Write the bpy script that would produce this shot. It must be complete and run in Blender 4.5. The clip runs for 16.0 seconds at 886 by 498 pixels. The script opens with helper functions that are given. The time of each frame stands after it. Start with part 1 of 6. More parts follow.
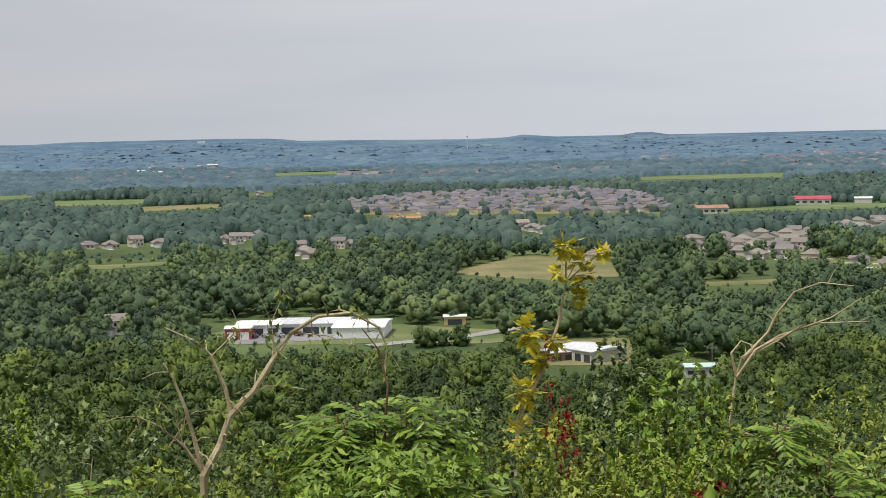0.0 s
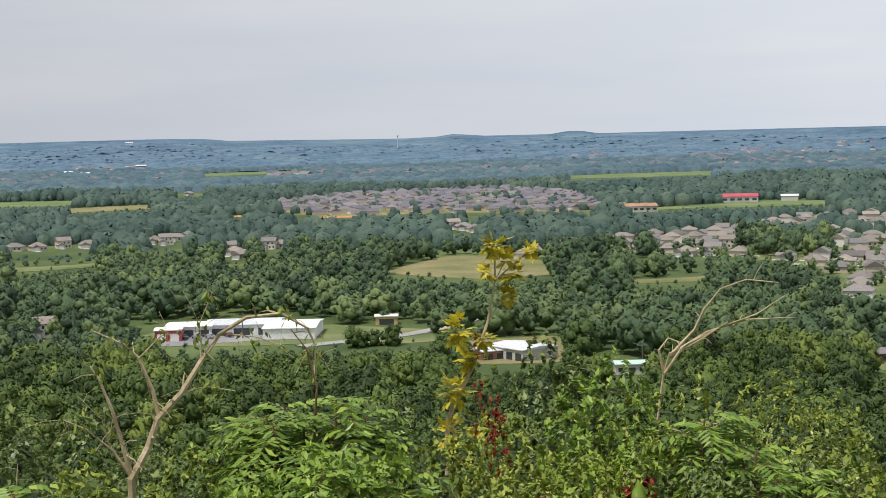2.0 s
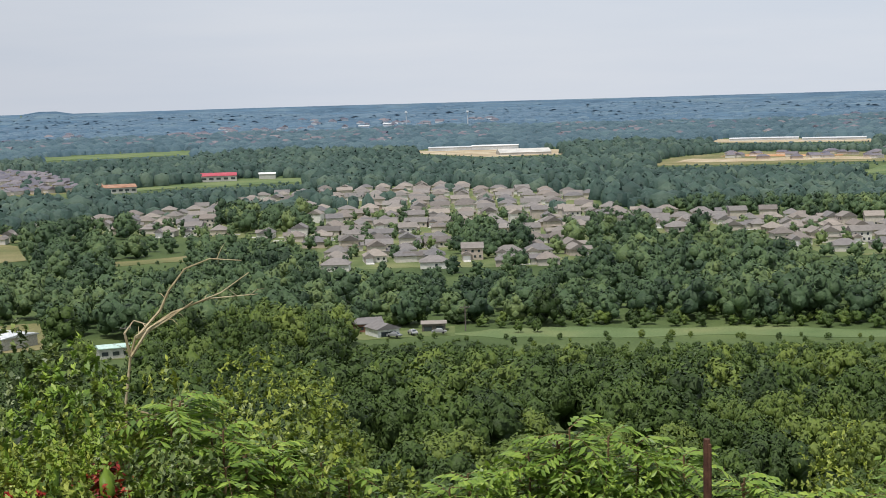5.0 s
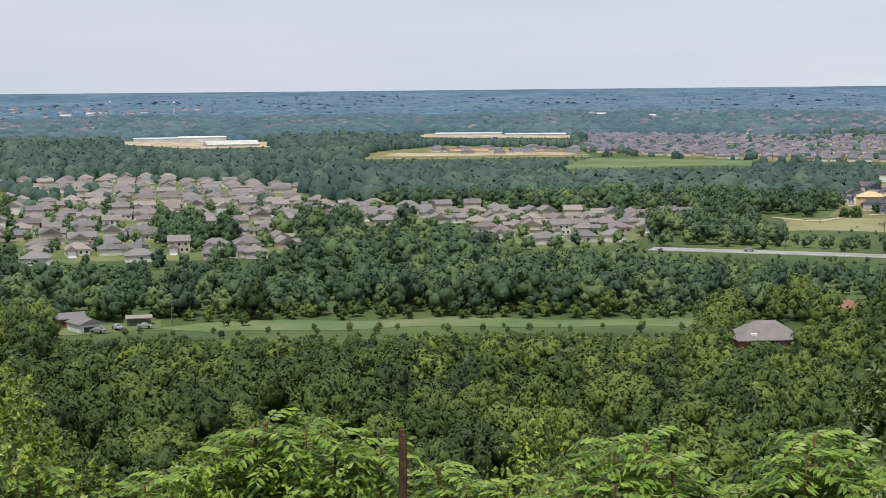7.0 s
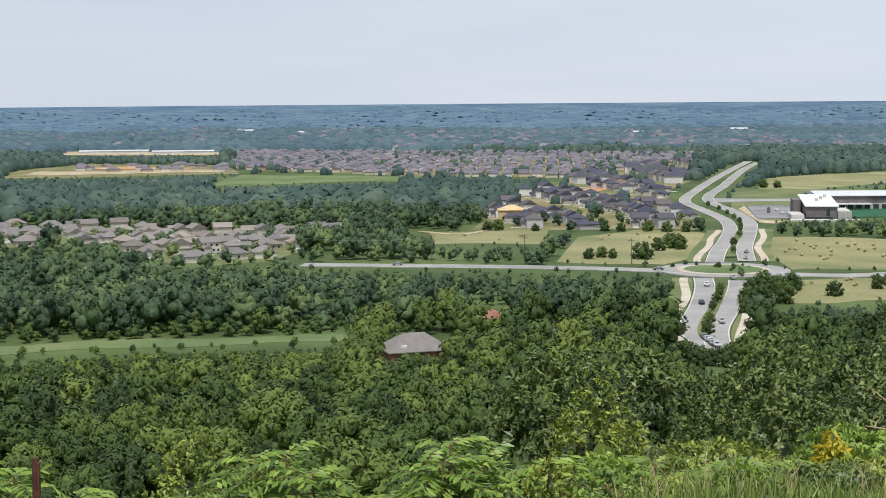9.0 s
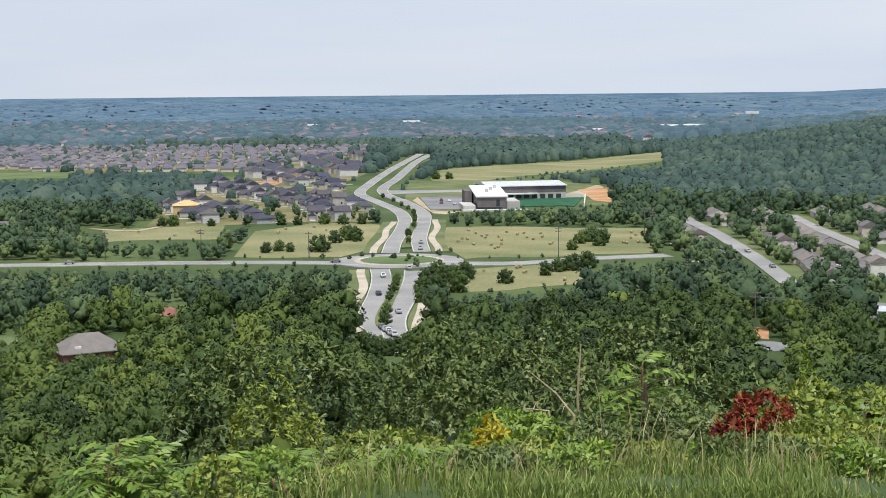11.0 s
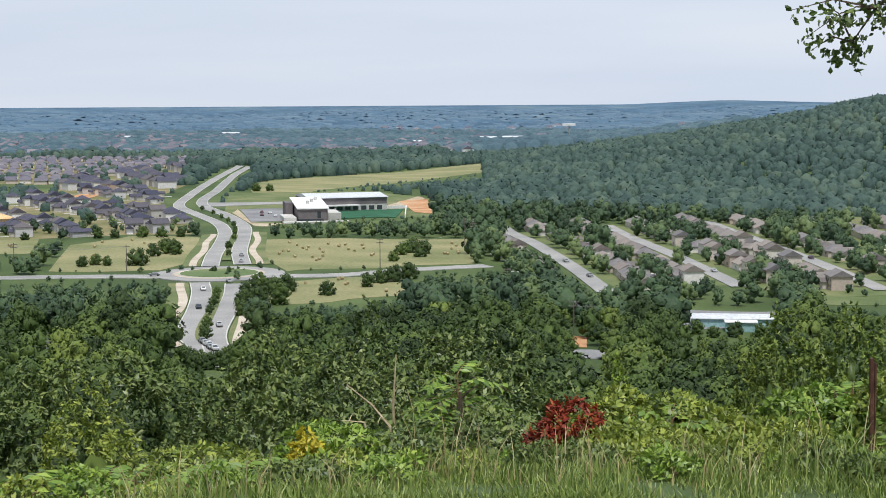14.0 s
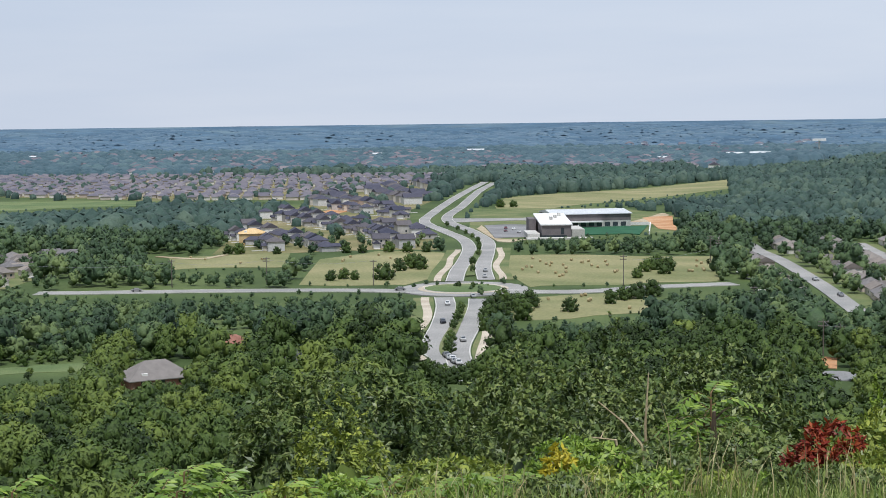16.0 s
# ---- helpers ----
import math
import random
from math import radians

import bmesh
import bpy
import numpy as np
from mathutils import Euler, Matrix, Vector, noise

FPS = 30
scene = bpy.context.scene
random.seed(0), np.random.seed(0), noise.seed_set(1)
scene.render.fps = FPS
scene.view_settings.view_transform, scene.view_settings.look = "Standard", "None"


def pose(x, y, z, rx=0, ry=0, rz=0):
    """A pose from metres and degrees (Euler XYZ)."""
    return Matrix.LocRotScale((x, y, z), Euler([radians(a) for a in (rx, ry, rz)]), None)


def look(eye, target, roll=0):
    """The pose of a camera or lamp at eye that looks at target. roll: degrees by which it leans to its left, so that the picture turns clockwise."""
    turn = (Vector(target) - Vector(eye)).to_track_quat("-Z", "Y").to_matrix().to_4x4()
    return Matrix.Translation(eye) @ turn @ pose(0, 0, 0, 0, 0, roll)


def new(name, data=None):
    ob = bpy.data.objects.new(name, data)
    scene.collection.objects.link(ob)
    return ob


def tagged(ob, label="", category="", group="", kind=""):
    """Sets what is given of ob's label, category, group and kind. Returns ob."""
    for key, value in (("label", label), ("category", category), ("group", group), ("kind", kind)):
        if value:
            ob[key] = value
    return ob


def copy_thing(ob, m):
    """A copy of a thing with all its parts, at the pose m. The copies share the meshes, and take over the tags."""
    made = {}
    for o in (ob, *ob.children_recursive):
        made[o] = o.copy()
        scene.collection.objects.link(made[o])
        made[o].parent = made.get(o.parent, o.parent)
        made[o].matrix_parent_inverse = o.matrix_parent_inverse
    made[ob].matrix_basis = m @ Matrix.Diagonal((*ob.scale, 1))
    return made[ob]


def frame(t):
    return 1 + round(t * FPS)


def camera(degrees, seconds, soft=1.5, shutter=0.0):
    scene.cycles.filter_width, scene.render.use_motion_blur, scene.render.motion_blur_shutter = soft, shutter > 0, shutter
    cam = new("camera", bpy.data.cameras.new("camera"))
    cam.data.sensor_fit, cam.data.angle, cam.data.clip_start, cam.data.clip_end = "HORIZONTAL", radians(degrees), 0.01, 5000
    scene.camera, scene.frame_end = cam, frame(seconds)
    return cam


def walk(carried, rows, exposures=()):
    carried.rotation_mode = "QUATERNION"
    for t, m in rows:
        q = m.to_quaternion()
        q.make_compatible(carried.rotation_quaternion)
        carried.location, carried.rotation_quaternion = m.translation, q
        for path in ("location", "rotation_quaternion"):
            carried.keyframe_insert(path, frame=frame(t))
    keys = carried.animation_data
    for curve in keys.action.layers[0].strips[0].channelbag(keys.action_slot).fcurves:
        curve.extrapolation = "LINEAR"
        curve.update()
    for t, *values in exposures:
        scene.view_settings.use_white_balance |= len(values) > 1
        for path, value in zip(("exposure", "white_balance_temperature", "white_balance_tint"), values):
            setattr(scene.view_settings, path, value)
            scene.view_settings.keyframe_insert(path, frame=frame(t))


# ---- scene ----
# One turn on the spot: the camera is held at arm's length from the pivot.
cam = camera(32.38, 16.0, soft=0.9)
ROWS = [
    (0.0, 0.0, -4.35, 1.24), (0.5, 1.91, -4.21, 1.24), (1.0, 1.80, -4.09, 1.32), (1.5, 0.07, -4.31, 1.27),
    (2.0, -2.61, -4.43, 1.44), (2.5, -6.11, -4.36, 1.47), (3.0, -8.97, -4.80, 1.56), (3.5, -11.38, -5.15, 1.70),
    (4.0, -14.25, -5.31, 1.76), (4.5, -18.12, -5.60, 1.81), (5.0, -22.00, -5.71, 1.66), (5.2, -23.36, -5.77, 1.45),
    (7.3, -34.67, -6.03, 0.65), (7.5, -36.02, -5.88, 0.76), (8.0, -39.67, -5.62, 1.04), (8.5, -42.94, -5.53, 0.97),
    (9.0, -45.96, -5.66, 0.40), (9.5, -48.98, -5.71, 0.09), (9.7, -50.37, -5.70, 0.06), (11.8, -62.48, -6.06, 0.47),
    (12.0, -63.70, -6.01, 0.38), (12.5, -67.17, -5.88, 0.28), (13.0, -68.36, -5.82, 0.15), (13.5, -66.86, -5.74, 0.24),
    (14.0, -64.80, -5.59, 0.25), (14.5, -62.73, -5.42, 0.44), (15.0, -60.02, -5.27, 0.51), (15.5, -57.40, -4.90, 0.57),
    (16.0, -55.69, -4.91, 0.65),
]
EYE, ARM = 1.6, 0.4
walk(cam, [(t, pose(-ARM * math.sin(radians(y)), ARM * math.cos(radians(y)), EYE, 90 + p, r, y)) for t, y, p, r in ROWS],
     [(0, 0, 6480, 10), (1, 0.1, 6440, 10), (2.5, 0.1, 6390, 10), (3.5, 0.03, 6350, 10), (5, 0, 6250, 10), (9, 0, 6100, 10), (12.5, 0.03, 6000, 10), (14.5, 0, 5950, 10), (16, -0.1, 5850, 10)])

# ---- light: a hazy, bright day with a veiled sun ----
SUN_EL, SUN_AZ = 69.0, 236.0
world = bpy.data.worlds.new("world")
scene.world = world
world.use_nodes = True
wn, wl = world.node_tree.nodes, world.node_tree.links
wn.clear()
sky = wn.new("ShaderNodeTexSky")
sky.sky_type, sky.sun_disc = "NISHITA", False
sky.sun_elevation, sky.sun_rotation, sky.dust_density, sky.air_density = radians(SUN_EL), radians(SUN_AZ), 3.0, 1.0
sky_dim = wn.new("ShaderNodeVectorMath")
sky_dim.operation = "SCALE"
sky_dim.inputs["Scale"].default_value = 0.07
wl.new(sky.outputs[0], sky_dim.inputs[0])
coord = wn.new("ShaderNodeTexCoord")
stretch = wn.new("ShaderNodeMapping")
stretch.inputs["Scale"].default_value = (1.6, 1.6, 13.0)
wl.new(coord.outputs["Generated"], stretch.inputs[0])
wisps = wn.new("ShaderNodeTexNoise")
wisps.inputs["Scale"].default_value, wisps.inputs["Detail"].default_value, wisps.inputs["Roughness"].default_value = 1.5, 5.0, 0.5
wl.new(stretch.outputs[0], wisps.inputs["Vector"])
cloud = wn.new("ShaderNodeValToRGB")
cloud.color_ramp.elements[0].position, cloud.color_ramp.elements[0].color = 0.34, (0.648, 0.702, 0.785, 1)
cloud.color_ramp.elements[1].position, cloud.color_ramp.elements[1].color = 0.68, (0.745, 0.775, 0.825, 1)
wl.new(wisps.outputs["Fac"], cloud.inputs[0])
veil = wn.new("ShaderNodeMix")
veil.data_type = "RGBA"
veil.inputs["Factor"].default_value = 0.86
wl.new(sky_dim.outputs[0], veil.inputs["A"])
wl.new(cloud.outputs[0], veil.inputs["B"])
back = wn.new("ShaderNodeBackground")
back.inputs["Strength"].default_value = 1.13
# the haze is brighter and bluer towards the right
parts = wn.new("ShaderNodeSeparateXYZ")
wl.new(coord.outputs["Generated"], parts.inputs[0])
side = wn.new("ShaderNodeMapRange")
side.inputs["From Min"].default_value, side.inputs["From Max"].default_value = -0.4, 1.0
wl.new(parts.outputs[0], side.inputs["Value"])
glow = wn.new("ShaderNodeValToRGB")
glow.color_ramp.elements[0].color, glow.color_ramp.elements[1].color = (0.70, 0.68, 0.67, 1), (1.02, 1.0, 0.972, 1)
glow.color_ramp.elements.new(0.5).color = (0.935, 0.918, 0.902, 1)
wl.new(side.outputs[0], glow.inputs[0])
shade = wn.new("ShaderNodeMix")
shade.data_type, shade.blend_type = "RGBA", "MULTIPLY"
shade.inputs["Factor"].default_value = 1.0
wl.new(veil.outputs["Result"], shade.inputs["A"])
wl.new(glow.outputs[0], shade.inputs["B"])
wl.new(shade.outputs["Result"], back.inputs["Color"])
wout = wn.new("ShaderNodeOutputWorld")
wl.new(back.outputs[0], wout.inputs[0])
sun = new("sun", bpy.data.lights.new("sun", "SUN"))
sun.data.energy, sun.data.angle, sun.data.color = 3.9, radians(5), (1.0, 0.94, 0.84)
sun.matrix_world = look((0, 0, 0), (-math.sin(radians(SUN_AZ)) * math.cos(radians(SUN_EL)), -math.cos(radians(SUN_AZ)) * math.cos(radians(SUN_EL)), -math.sin(radians(SUN_EL))))

# ---- materials ----
FLOOR = -68.4  # the valley floor; the hilltop lawn is at 0


def node_mat(name, rough=0.8, spec=0.2, metal=0.0):
    m = bpy.data.materials.new(name)
    m.use_nodes = True
    b = m.node_tree.nodes["Principled BSDF"]
    b.inputs["Roughness"].default_value, b.inputs["Specular IOR Level"].default_value, b.inputs["Metallic"].default_value = rough, spec, metal
    return m, m.node_tree.nodes, m.node_tree.links, b


def ramp(nodes, stops):
    r = nodes.new("ShaderNodeValToRGB")
    e = r.color_ramp.elements
    while len(e) < len(stops):
        e.new(0.5)
    for k, (p, c) in zip(e, stops):
        k.position, k.color = p, (*c, 1)
    return r


def noisy(name, a, b, c, scale, fine, rough=0.85, spec=0.15, metal=0.0, bump=0.0, detail=6.0, streak=(1, 1, 1)):
    """A surface of three tones: broad patches by a, b, c and fine grain on top."""
    m, n, l, p = node_mat(name, rough, spec, metal)
    tc, mp = n.new("ShaderNodeNewGeometry"), n.new("ShaderNodeMapping")
    mp.inputs["Scale"].default_value = streak
    l.new(tc.outputs["Position"], mp.inputs[0])
    t1, t2 = n.new("ShaderNodeTexNoise"), n.new("ShaderNodeTexNoise")
    t1.inputs["Scale"].default_value, t1.inputs["Detail"].default_value = scale, detail
    t2.inputs["Scale"].default_value, t2.inputs["Detail"].default_value = fine, 3.0
    l.new(mp.outputs[0], t1.inputs["Vector"])
    l.new(mp.outputs[0], t2.inputs["Vector"])
    r = ramp(n, [(0.33, a), (0.5, b), (0.67, c)])
    l.new(t1.outputs["Fac"], r.inputs[0])
    g = n.new("ShaderNodeHueSaturation")
    mr = n.new("ShaderNodeMapRange")
    mr.inputs["From Min"].default_value, mr.inputs["From Max"].default_value = 0.25, 0.75
    mr.inputs["To Min"].default_value, mr.inputs["To Max"].default_value = 0.75, 1.25
    l.new(t2.outputs["Fac"], mr.inputs["Value"])
    l.new(mr.outputs[0], g.inputs["Value"])
    l.new(r.outputs[0], g.inputs["Color"])
    l.new(g.outputs[0], p.inputs["Base Color"])
    if bump:
        bp = n.new("ShaderNodeBump")
        bp.inputs["Strength"].default_value = bump
        l.new(t2.outputs["Fac"], bp.inputs["Height"])
        l.new(bp.outputs[0], p.inputs["Normal"])
    return m


def leafy(name, dark, mid, light, rough=0.6, spec=0.25, through_light=0.0, mottle=0.0, relief=0.0):
    """Leaves: every leaf its own tone, every tree its own hue by the tint stored with it."""
    m, n, l, p = node_mat(name, rough, spec)
    geo, tint = n.new("ShaderNodeNewGeometry"), n.new("ShaderNodeAttribute")
    tint.attribute_name = "tint"
    add = n.new("ShaderNodeMath")
    add.operation, add.use_clamp = "MULTIPLY_ADD", True
    add.inputs[1].default_value = 0.13 if mottle else 0.36
    l.new(geo.outputs["Random Per Island"], add.inputs[0])
    half = n.new("ShaderNodeMath")
    half.operation = "MULTIPLY"
    half.inputs[1].default_value = 0.87 if mottle else 0.64
    l.new(tint.outputs["Fac"], half.inputs[0])
    l.new(half.outputs[0], add.inputs[2])
    r = ramp(n, [(0.05, dark), (0.5, mid), (0.95, light)])
    if mottle:
        # sprays of leaves too small to build, by their size in metres
        t, mr, more = n.new("ShaderNodeTexNoise"), n.new("ShaderNodeMapRange"), n.new("ShaderNodeMath")
        t.inputs["Scale"].default_value, t.inputs["Detail"].default_value, t.inputs["Roughness"].default_value = 1.0 / mottle, 4.0, 0.65
        l.new(geo.outputs["Position"], t.inputs["Vector"])
        mr.inputs["From Min"].default_value, mr.inputs["From Max"].default_value = 0.3, 0.7
        mr.inputs["To Min"].default_value, mr.inputs["To Max"].default_value = -0.17, 0.17
        l.new(t.outputs["Fac"], mr.inputs["Value"])
        more.operation, more.use_clamp = "ADD", True
        l.new(add.outputs[0], more.inputs[0])
        l.new(mr.outputs[0], more.inputs[1])
        l.new(more.outputs[0], r.inputs[0])
        bp = n.new("ShaderNodeBump")
        bp.inputs["Strength"].default_value, bp.inputs["Distance"].default_value = 0.7, relief or mottle * 0.5
        l.new(t.outputs["Fac"], bp.inputs["Height"])
        l.new(bp.outputs[0], p.inputs["Normal"])
    else:
        l.new(add.outputs[0], r.inputs[0])
    l.new(r.outputs[0], p.inputs["Base Color"])
    if through_light:
        tr, mix, out = n.new("ShaderNodeBsdfTranslucent"), n.new("ShaderNodeMixShader"), n["Material Output"]
        l.new(r.outputs[0], tr.inputs[0])
        mix.inputs[0].default_value = through_light
        l.new(p.outputs[0], mix.inputs[1])
        l.new(tr.outputs[0], mix.inputs[2])
        l.new(mix.outputs[0], out.inputs[0])
    return m


def toned(name, tones, rough=0.8, spec=0.15, grain=0.0):
    """A colour that differs from object to object, or island to island where joined."""
    m, n, l, p = node_mat(name, rough, spec)
    oi, geo, add, fr = n.new("ShaderNodeObjectInfo"), n.new("ShaderNodeNewGeometry"), n.new("ShaderNodeMath"), n.new("ShaderNodeMath")
    add.operation, fr.operation = "ADD", "FRACT"
    l.new(oi.outputs["Random"], add.inputs[0])
    tint = n.new("ShaderNodeAttribute")
    tint.attribute_name = "tint"
    l.new(tint.outputs["Fac"], add.inputs[1])
    l.new(add.outputs[0], fr.inputs[0])
    r = ramp(n, [(i / max(1, len(tones) - 1), c) for i, c in enumerate(tones)])
    l.new(fr.outputs[0], r.inputs[0])
    if grain:
        t, mr, g = n.new("ShaderNodeTexNoise"), n.new("ShaderNodeMapRange"), n.new("ShaderNodeHueSaturation")
        t.inputs["Scale"].default_value, t.inputs["Detail"].default_value = grain, 4.0
        l.new(geo.outputs["Position"], t.inputs["Vector"])
        mr.inputs["To Min"].default_value, mr.inputs["To Max"].default_value = 0.7, 1.3
        l.new(t.outputs["Fac"], mr.inputs["Value"])
        l.new(mr.outputs[0], g.inputs["Value"])
        l.new(r.outputs[0], g.inputs["Color"])
        l.new(g.outputs[0], p.inputs["Base Color"])
    else:
        l.new(r.outputs[0], p.inputs["Base Color"])
    return m


M_UNDER = noisy("undergrowth", (0.045, 0.072, 0.025), (0.070, 0.102, 0.035), (0.105, 0.140, 0.050), 0.02, 1.5, bump=0.3)
M_TURF = noisy("turf", (0.085, 0.118, 0.042), (0.125, 0.155, 0.062), (0.18, 0.185, 0.085), 0.05, 3.0)
M_HAY = noisy("hay_field", (0.155, 0.172, 0.074), (0.215, 0.213, 0.102), (0.285, 0.262, 0.138), 0.03, 1.2, streak=(1, 0.5, 1))
M_DRY = noisy("dry_meadow", (0.125, 0.135, 0.055), (0.175, 0.165, 0.075), (0.24, 0.205, 0.11), 0.035, 1.0)
M_LUSH = noisy("green_field", (0.085, 0.130, 0.050), (0.12, 0.165, 0.068), (0.17, 0.195, 0.085), 0.03, 2.0)
M_CLAY = noisy("orange_clay", (0.36, 0.17, 0.075), (0.44, 0.24, 0.12), (0.50, 0.33, 0.20), 0.06, 1.0)
M_GRAVEL = noisy("graded_earth", (0.30, 0.235, 0.15), (0.38, 0.31, 0.21), (0.46, 0.40, 0.29), 0.05, 1.0)
M_ROAD = noisy("asphalt_road", (0.24, 0.24, 0.235), (0.285, 0.28, 0.27), (0.33, 0.32, 0.31), 0.05, 2.0, bump=0.1)
M_LOT = noisy("asphalt_lot", (0.17, 0.17, 0.175), (0.21, 0.21, 0.215), (0.25, 0.25, 0.25), 0.05, 2.0)
M_PATH = noisy("concrete_path", (0.40, 0.34, 0.27), (0.47, 0.41, 0.33), (0.53, 0.47, 0.39), 0.1, 2.0)
M_CONC = noisy("concrete", (0.43, 0.42, 0.40), (0.50, 0.49, 0.46), (0.56, 0.55, 0.52), 0.1, 2.0)
M_PAINT = noisy("road_paint", (0.6, 0.6, 0.57), (0.68, 0.68, 0.65), (0.74, 0.74, 0.7), 0.2, 3.0)
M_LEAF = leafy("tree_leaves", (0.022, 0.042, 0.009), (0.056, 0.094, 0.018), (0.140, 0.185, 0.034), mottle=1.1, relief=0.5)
# the near leaf green with a first step of haze mixed into the colour
M_LEAF_MID_HAZE = leafy("valley_haze_leaves", (0.025, 0.050, 0.024), (0.061, 0.103, 0.043), (0.138, 0.185, 0.064), mottle=1.8, relief=1.0)
# beyond 900 m the blue-green of haze is painted into the leaves
M_LEAF_FAR_HAZE = leafy("far_haze_leaves", (0.026, 0.053, 0.044), (0.046, 0.083, 0.066), (0.080, 0.120, 0.084), mottle=4.0, relief=2.0)
# a bluer leaf copy from 1950 m: thicker haze held in its tones
M_LEAF_BLUE_HAZE = leafy("distant_woods", (0.038, 0.076, 0.096), (0.058, 0.104, 0.130), (0.085, 0.138, 0.152), mottle=8.0, relief=3.0)
# leaf colour is mostly painted horizon haze, matched to the plain
M_LEAF_HORIZON_HAZE = leafy("horizon_haze_woods", (0.060, 0.110, 0.165), (0.082, 0.140, 0.200), (0.110, 0.170, 0.220))
# wooded ground in three tones of painted blue haze
M_PLAIN_HAZE = noisy("haze_painted_plain", (0.052, 0.100, 0.155), (0.074, 0.132, 0.195), (0.115, 0.172, 0.212), 0.0045, 0.02, streak=(1, 1, 1))
M_BARK = noisy("bark", (0.07, 0.052, 0.037), (0.11, 0.085, 0.06), (0.16, 0.13, 0.10), 3.0, 30.0, bump=0.6)
M_ROOF = toned("roof_shingles", [(0.135, 0.125, 0.12), (0.235, 0.205, 0.185), (0.18, 0.17, 0.165), (0.29, 0.255, 0.225), (0.155, 0.15, 0.155), (0.24, 0.22, 0.21)], 0.9, 0.1, 0.6)
M_ROOF_DARK = toned("dark_shingles", [(0.055, 0.058, 0.085), (0.085, 0.085, 0.115), (0.07, 0.07, 0.095), (0.13, 0.12, 0.125)], 0.9, 0.1, 0.6)
M_SIDING = toned("house_walls", [(0.56, 0.51, 0.45), (0.72, 0.70, 0.66), (0.42, 0.33, 0.27), (0.76, 0.74, 0.71), (0.52, 0.46, 0.40), (0.64, 0.58, 0.50)], 0.85, 0.15, 1.0)
M_SIDING_NEW = toned("new_house_walls", [(0.66, 0.65, 0.64), (0.76, 0.75, 0.73), (0.50, 0.50, 0.51), (0.44, 0.42, 0.40), (0.70, 0.64, 0.54)], 0.85, 0.15, 1.0)
M_TRIM = toned("white_trim", [(0.72, 0.71, 0.69), (0.78, 0.77, 0.74)], 0.6, 0.3)
M_GLASS, _n, _l, _p = node_mat("window_glass", 0.08, 0.6)
_p.inputs["Base Color"].default_value = (0.045, 0.055, 0.065, 1)
M_WHITE = noisy("white_metal_panels", (0.66, 0.66, 0.65), (0.72, 0.72, 0.71), (0.78, 0.78, 0.77), 0.08, 2.0, 0.5, 0.3)
M_GREYMETAL = noisy("pale_metal_roof", (0.46, 0.48, 0.50), (0.53, 0.55, 0.57), (0.60, 0.62, 0.64), 0.06, 1.0, 0.45, 0.4)
M_SCHOOL = noisy("dark_cladding", (0.12, 0.105, 0.11), (0.155, 0.14, 0.145), (0.19, 0.17, 0.17), 0.1, 3.0, 0.7)
M_TEAL = noisy("teal_panels", (0.26, 0.42, 0.43), (0.31, 0.48, 0.49), (0.37, 0.54, 0.54), 0.1, 2.0, 0.5, 0.3)
M_MINT = noisy("mint_metal_roof", (0.33, 0.47, 0.43), (0.40, 0.55, 0.50), (0.48, 0.62, 0.56), 0.1, 2.0, 0.45, 0.4)
M_RED = noisy("red_metal_roof", (0.34, 0.05, 0.07), (0.40, 0.065, 0.09), (0.45, 0.09, 0.11), 0.1, 2.0, 0.5, 0.3)
M_BRICK = noisy("red_brick", (0.20, 0.095, 0.07), (0.26, 0.125, 0.095), (0.32, 0.17, 0.13), 0.3, 4.0)
M_TILE = noisy("orange_roof", (0.27, 0.15, 0.10), (0.33, 0.19, 0.13), (0.38, 0.24, 0.17), 0.2, 3.0)
M_SHEATH = noisy("raw_sheathing", (0.50, 0.34, 0.16), (0.58, 0.41, 0.21), (0.64, 0.48, 0.27), 0.2, 3.0)
M_WATER = noisy("playing_turf", (0.025, 0.085, 0.045), (0.03, 0.105, 0.055), (0.04, 0.125, 0.065), 0.1, 2.0)
M_POLE = noisy("weathered_pole", (0.11, 0.095, 0.085), (0.15, 0.13, 0.115), (0.20, 0.18, 0.16), 1.0, 10.0)
M_STEEL = noisy("galvanised_steel", (0.22, 0.23, 0.24), (0.28, 0.29, 0.30), (0.34, 0.35, 0.36), 0.5, 5.0, 0.5, 0.4)
M_RUST = noisy("rusted_iron", (0.055, 0.026, 0.020), (0.09, 0.042, 0.030), (0.14, 0.07, 0.045), 12.0, 90.0, 0.85, 0.2, bump=0.5)
M_STRAW = noisy("straw_bale", (0.28, 0.23, 0.12), (0.36, 0.30, 0.17), (0.42, 0.36, 0.22), 1.0, 8.0, bump=0.4)
M_CAR = toned("car_paint", [(0.62, 0.62, 0.62), (0.05, 0.05, 0.055), (0.30, 0.31, 0.32), (0.72, 0.72, 0.71), (0.03, 0.035, 0.05), (0.25, 0.03, 0.03)], 0.3, 0.5)
M_RUBBER, _n, _l, _p = node_mat("tyre_rubber", 0.9, 0.1)
_p.inputs["Base Color"].default_value = (0.02, 0.02, 0.02, 1)

# ---- plan helpers: bearings in degrees to the right of the first view, distances in metres ----
def P(az, d, z=0.0):
    return Vector((d * math.sin(radians(az)), d * math.cos(radians(az)), z))


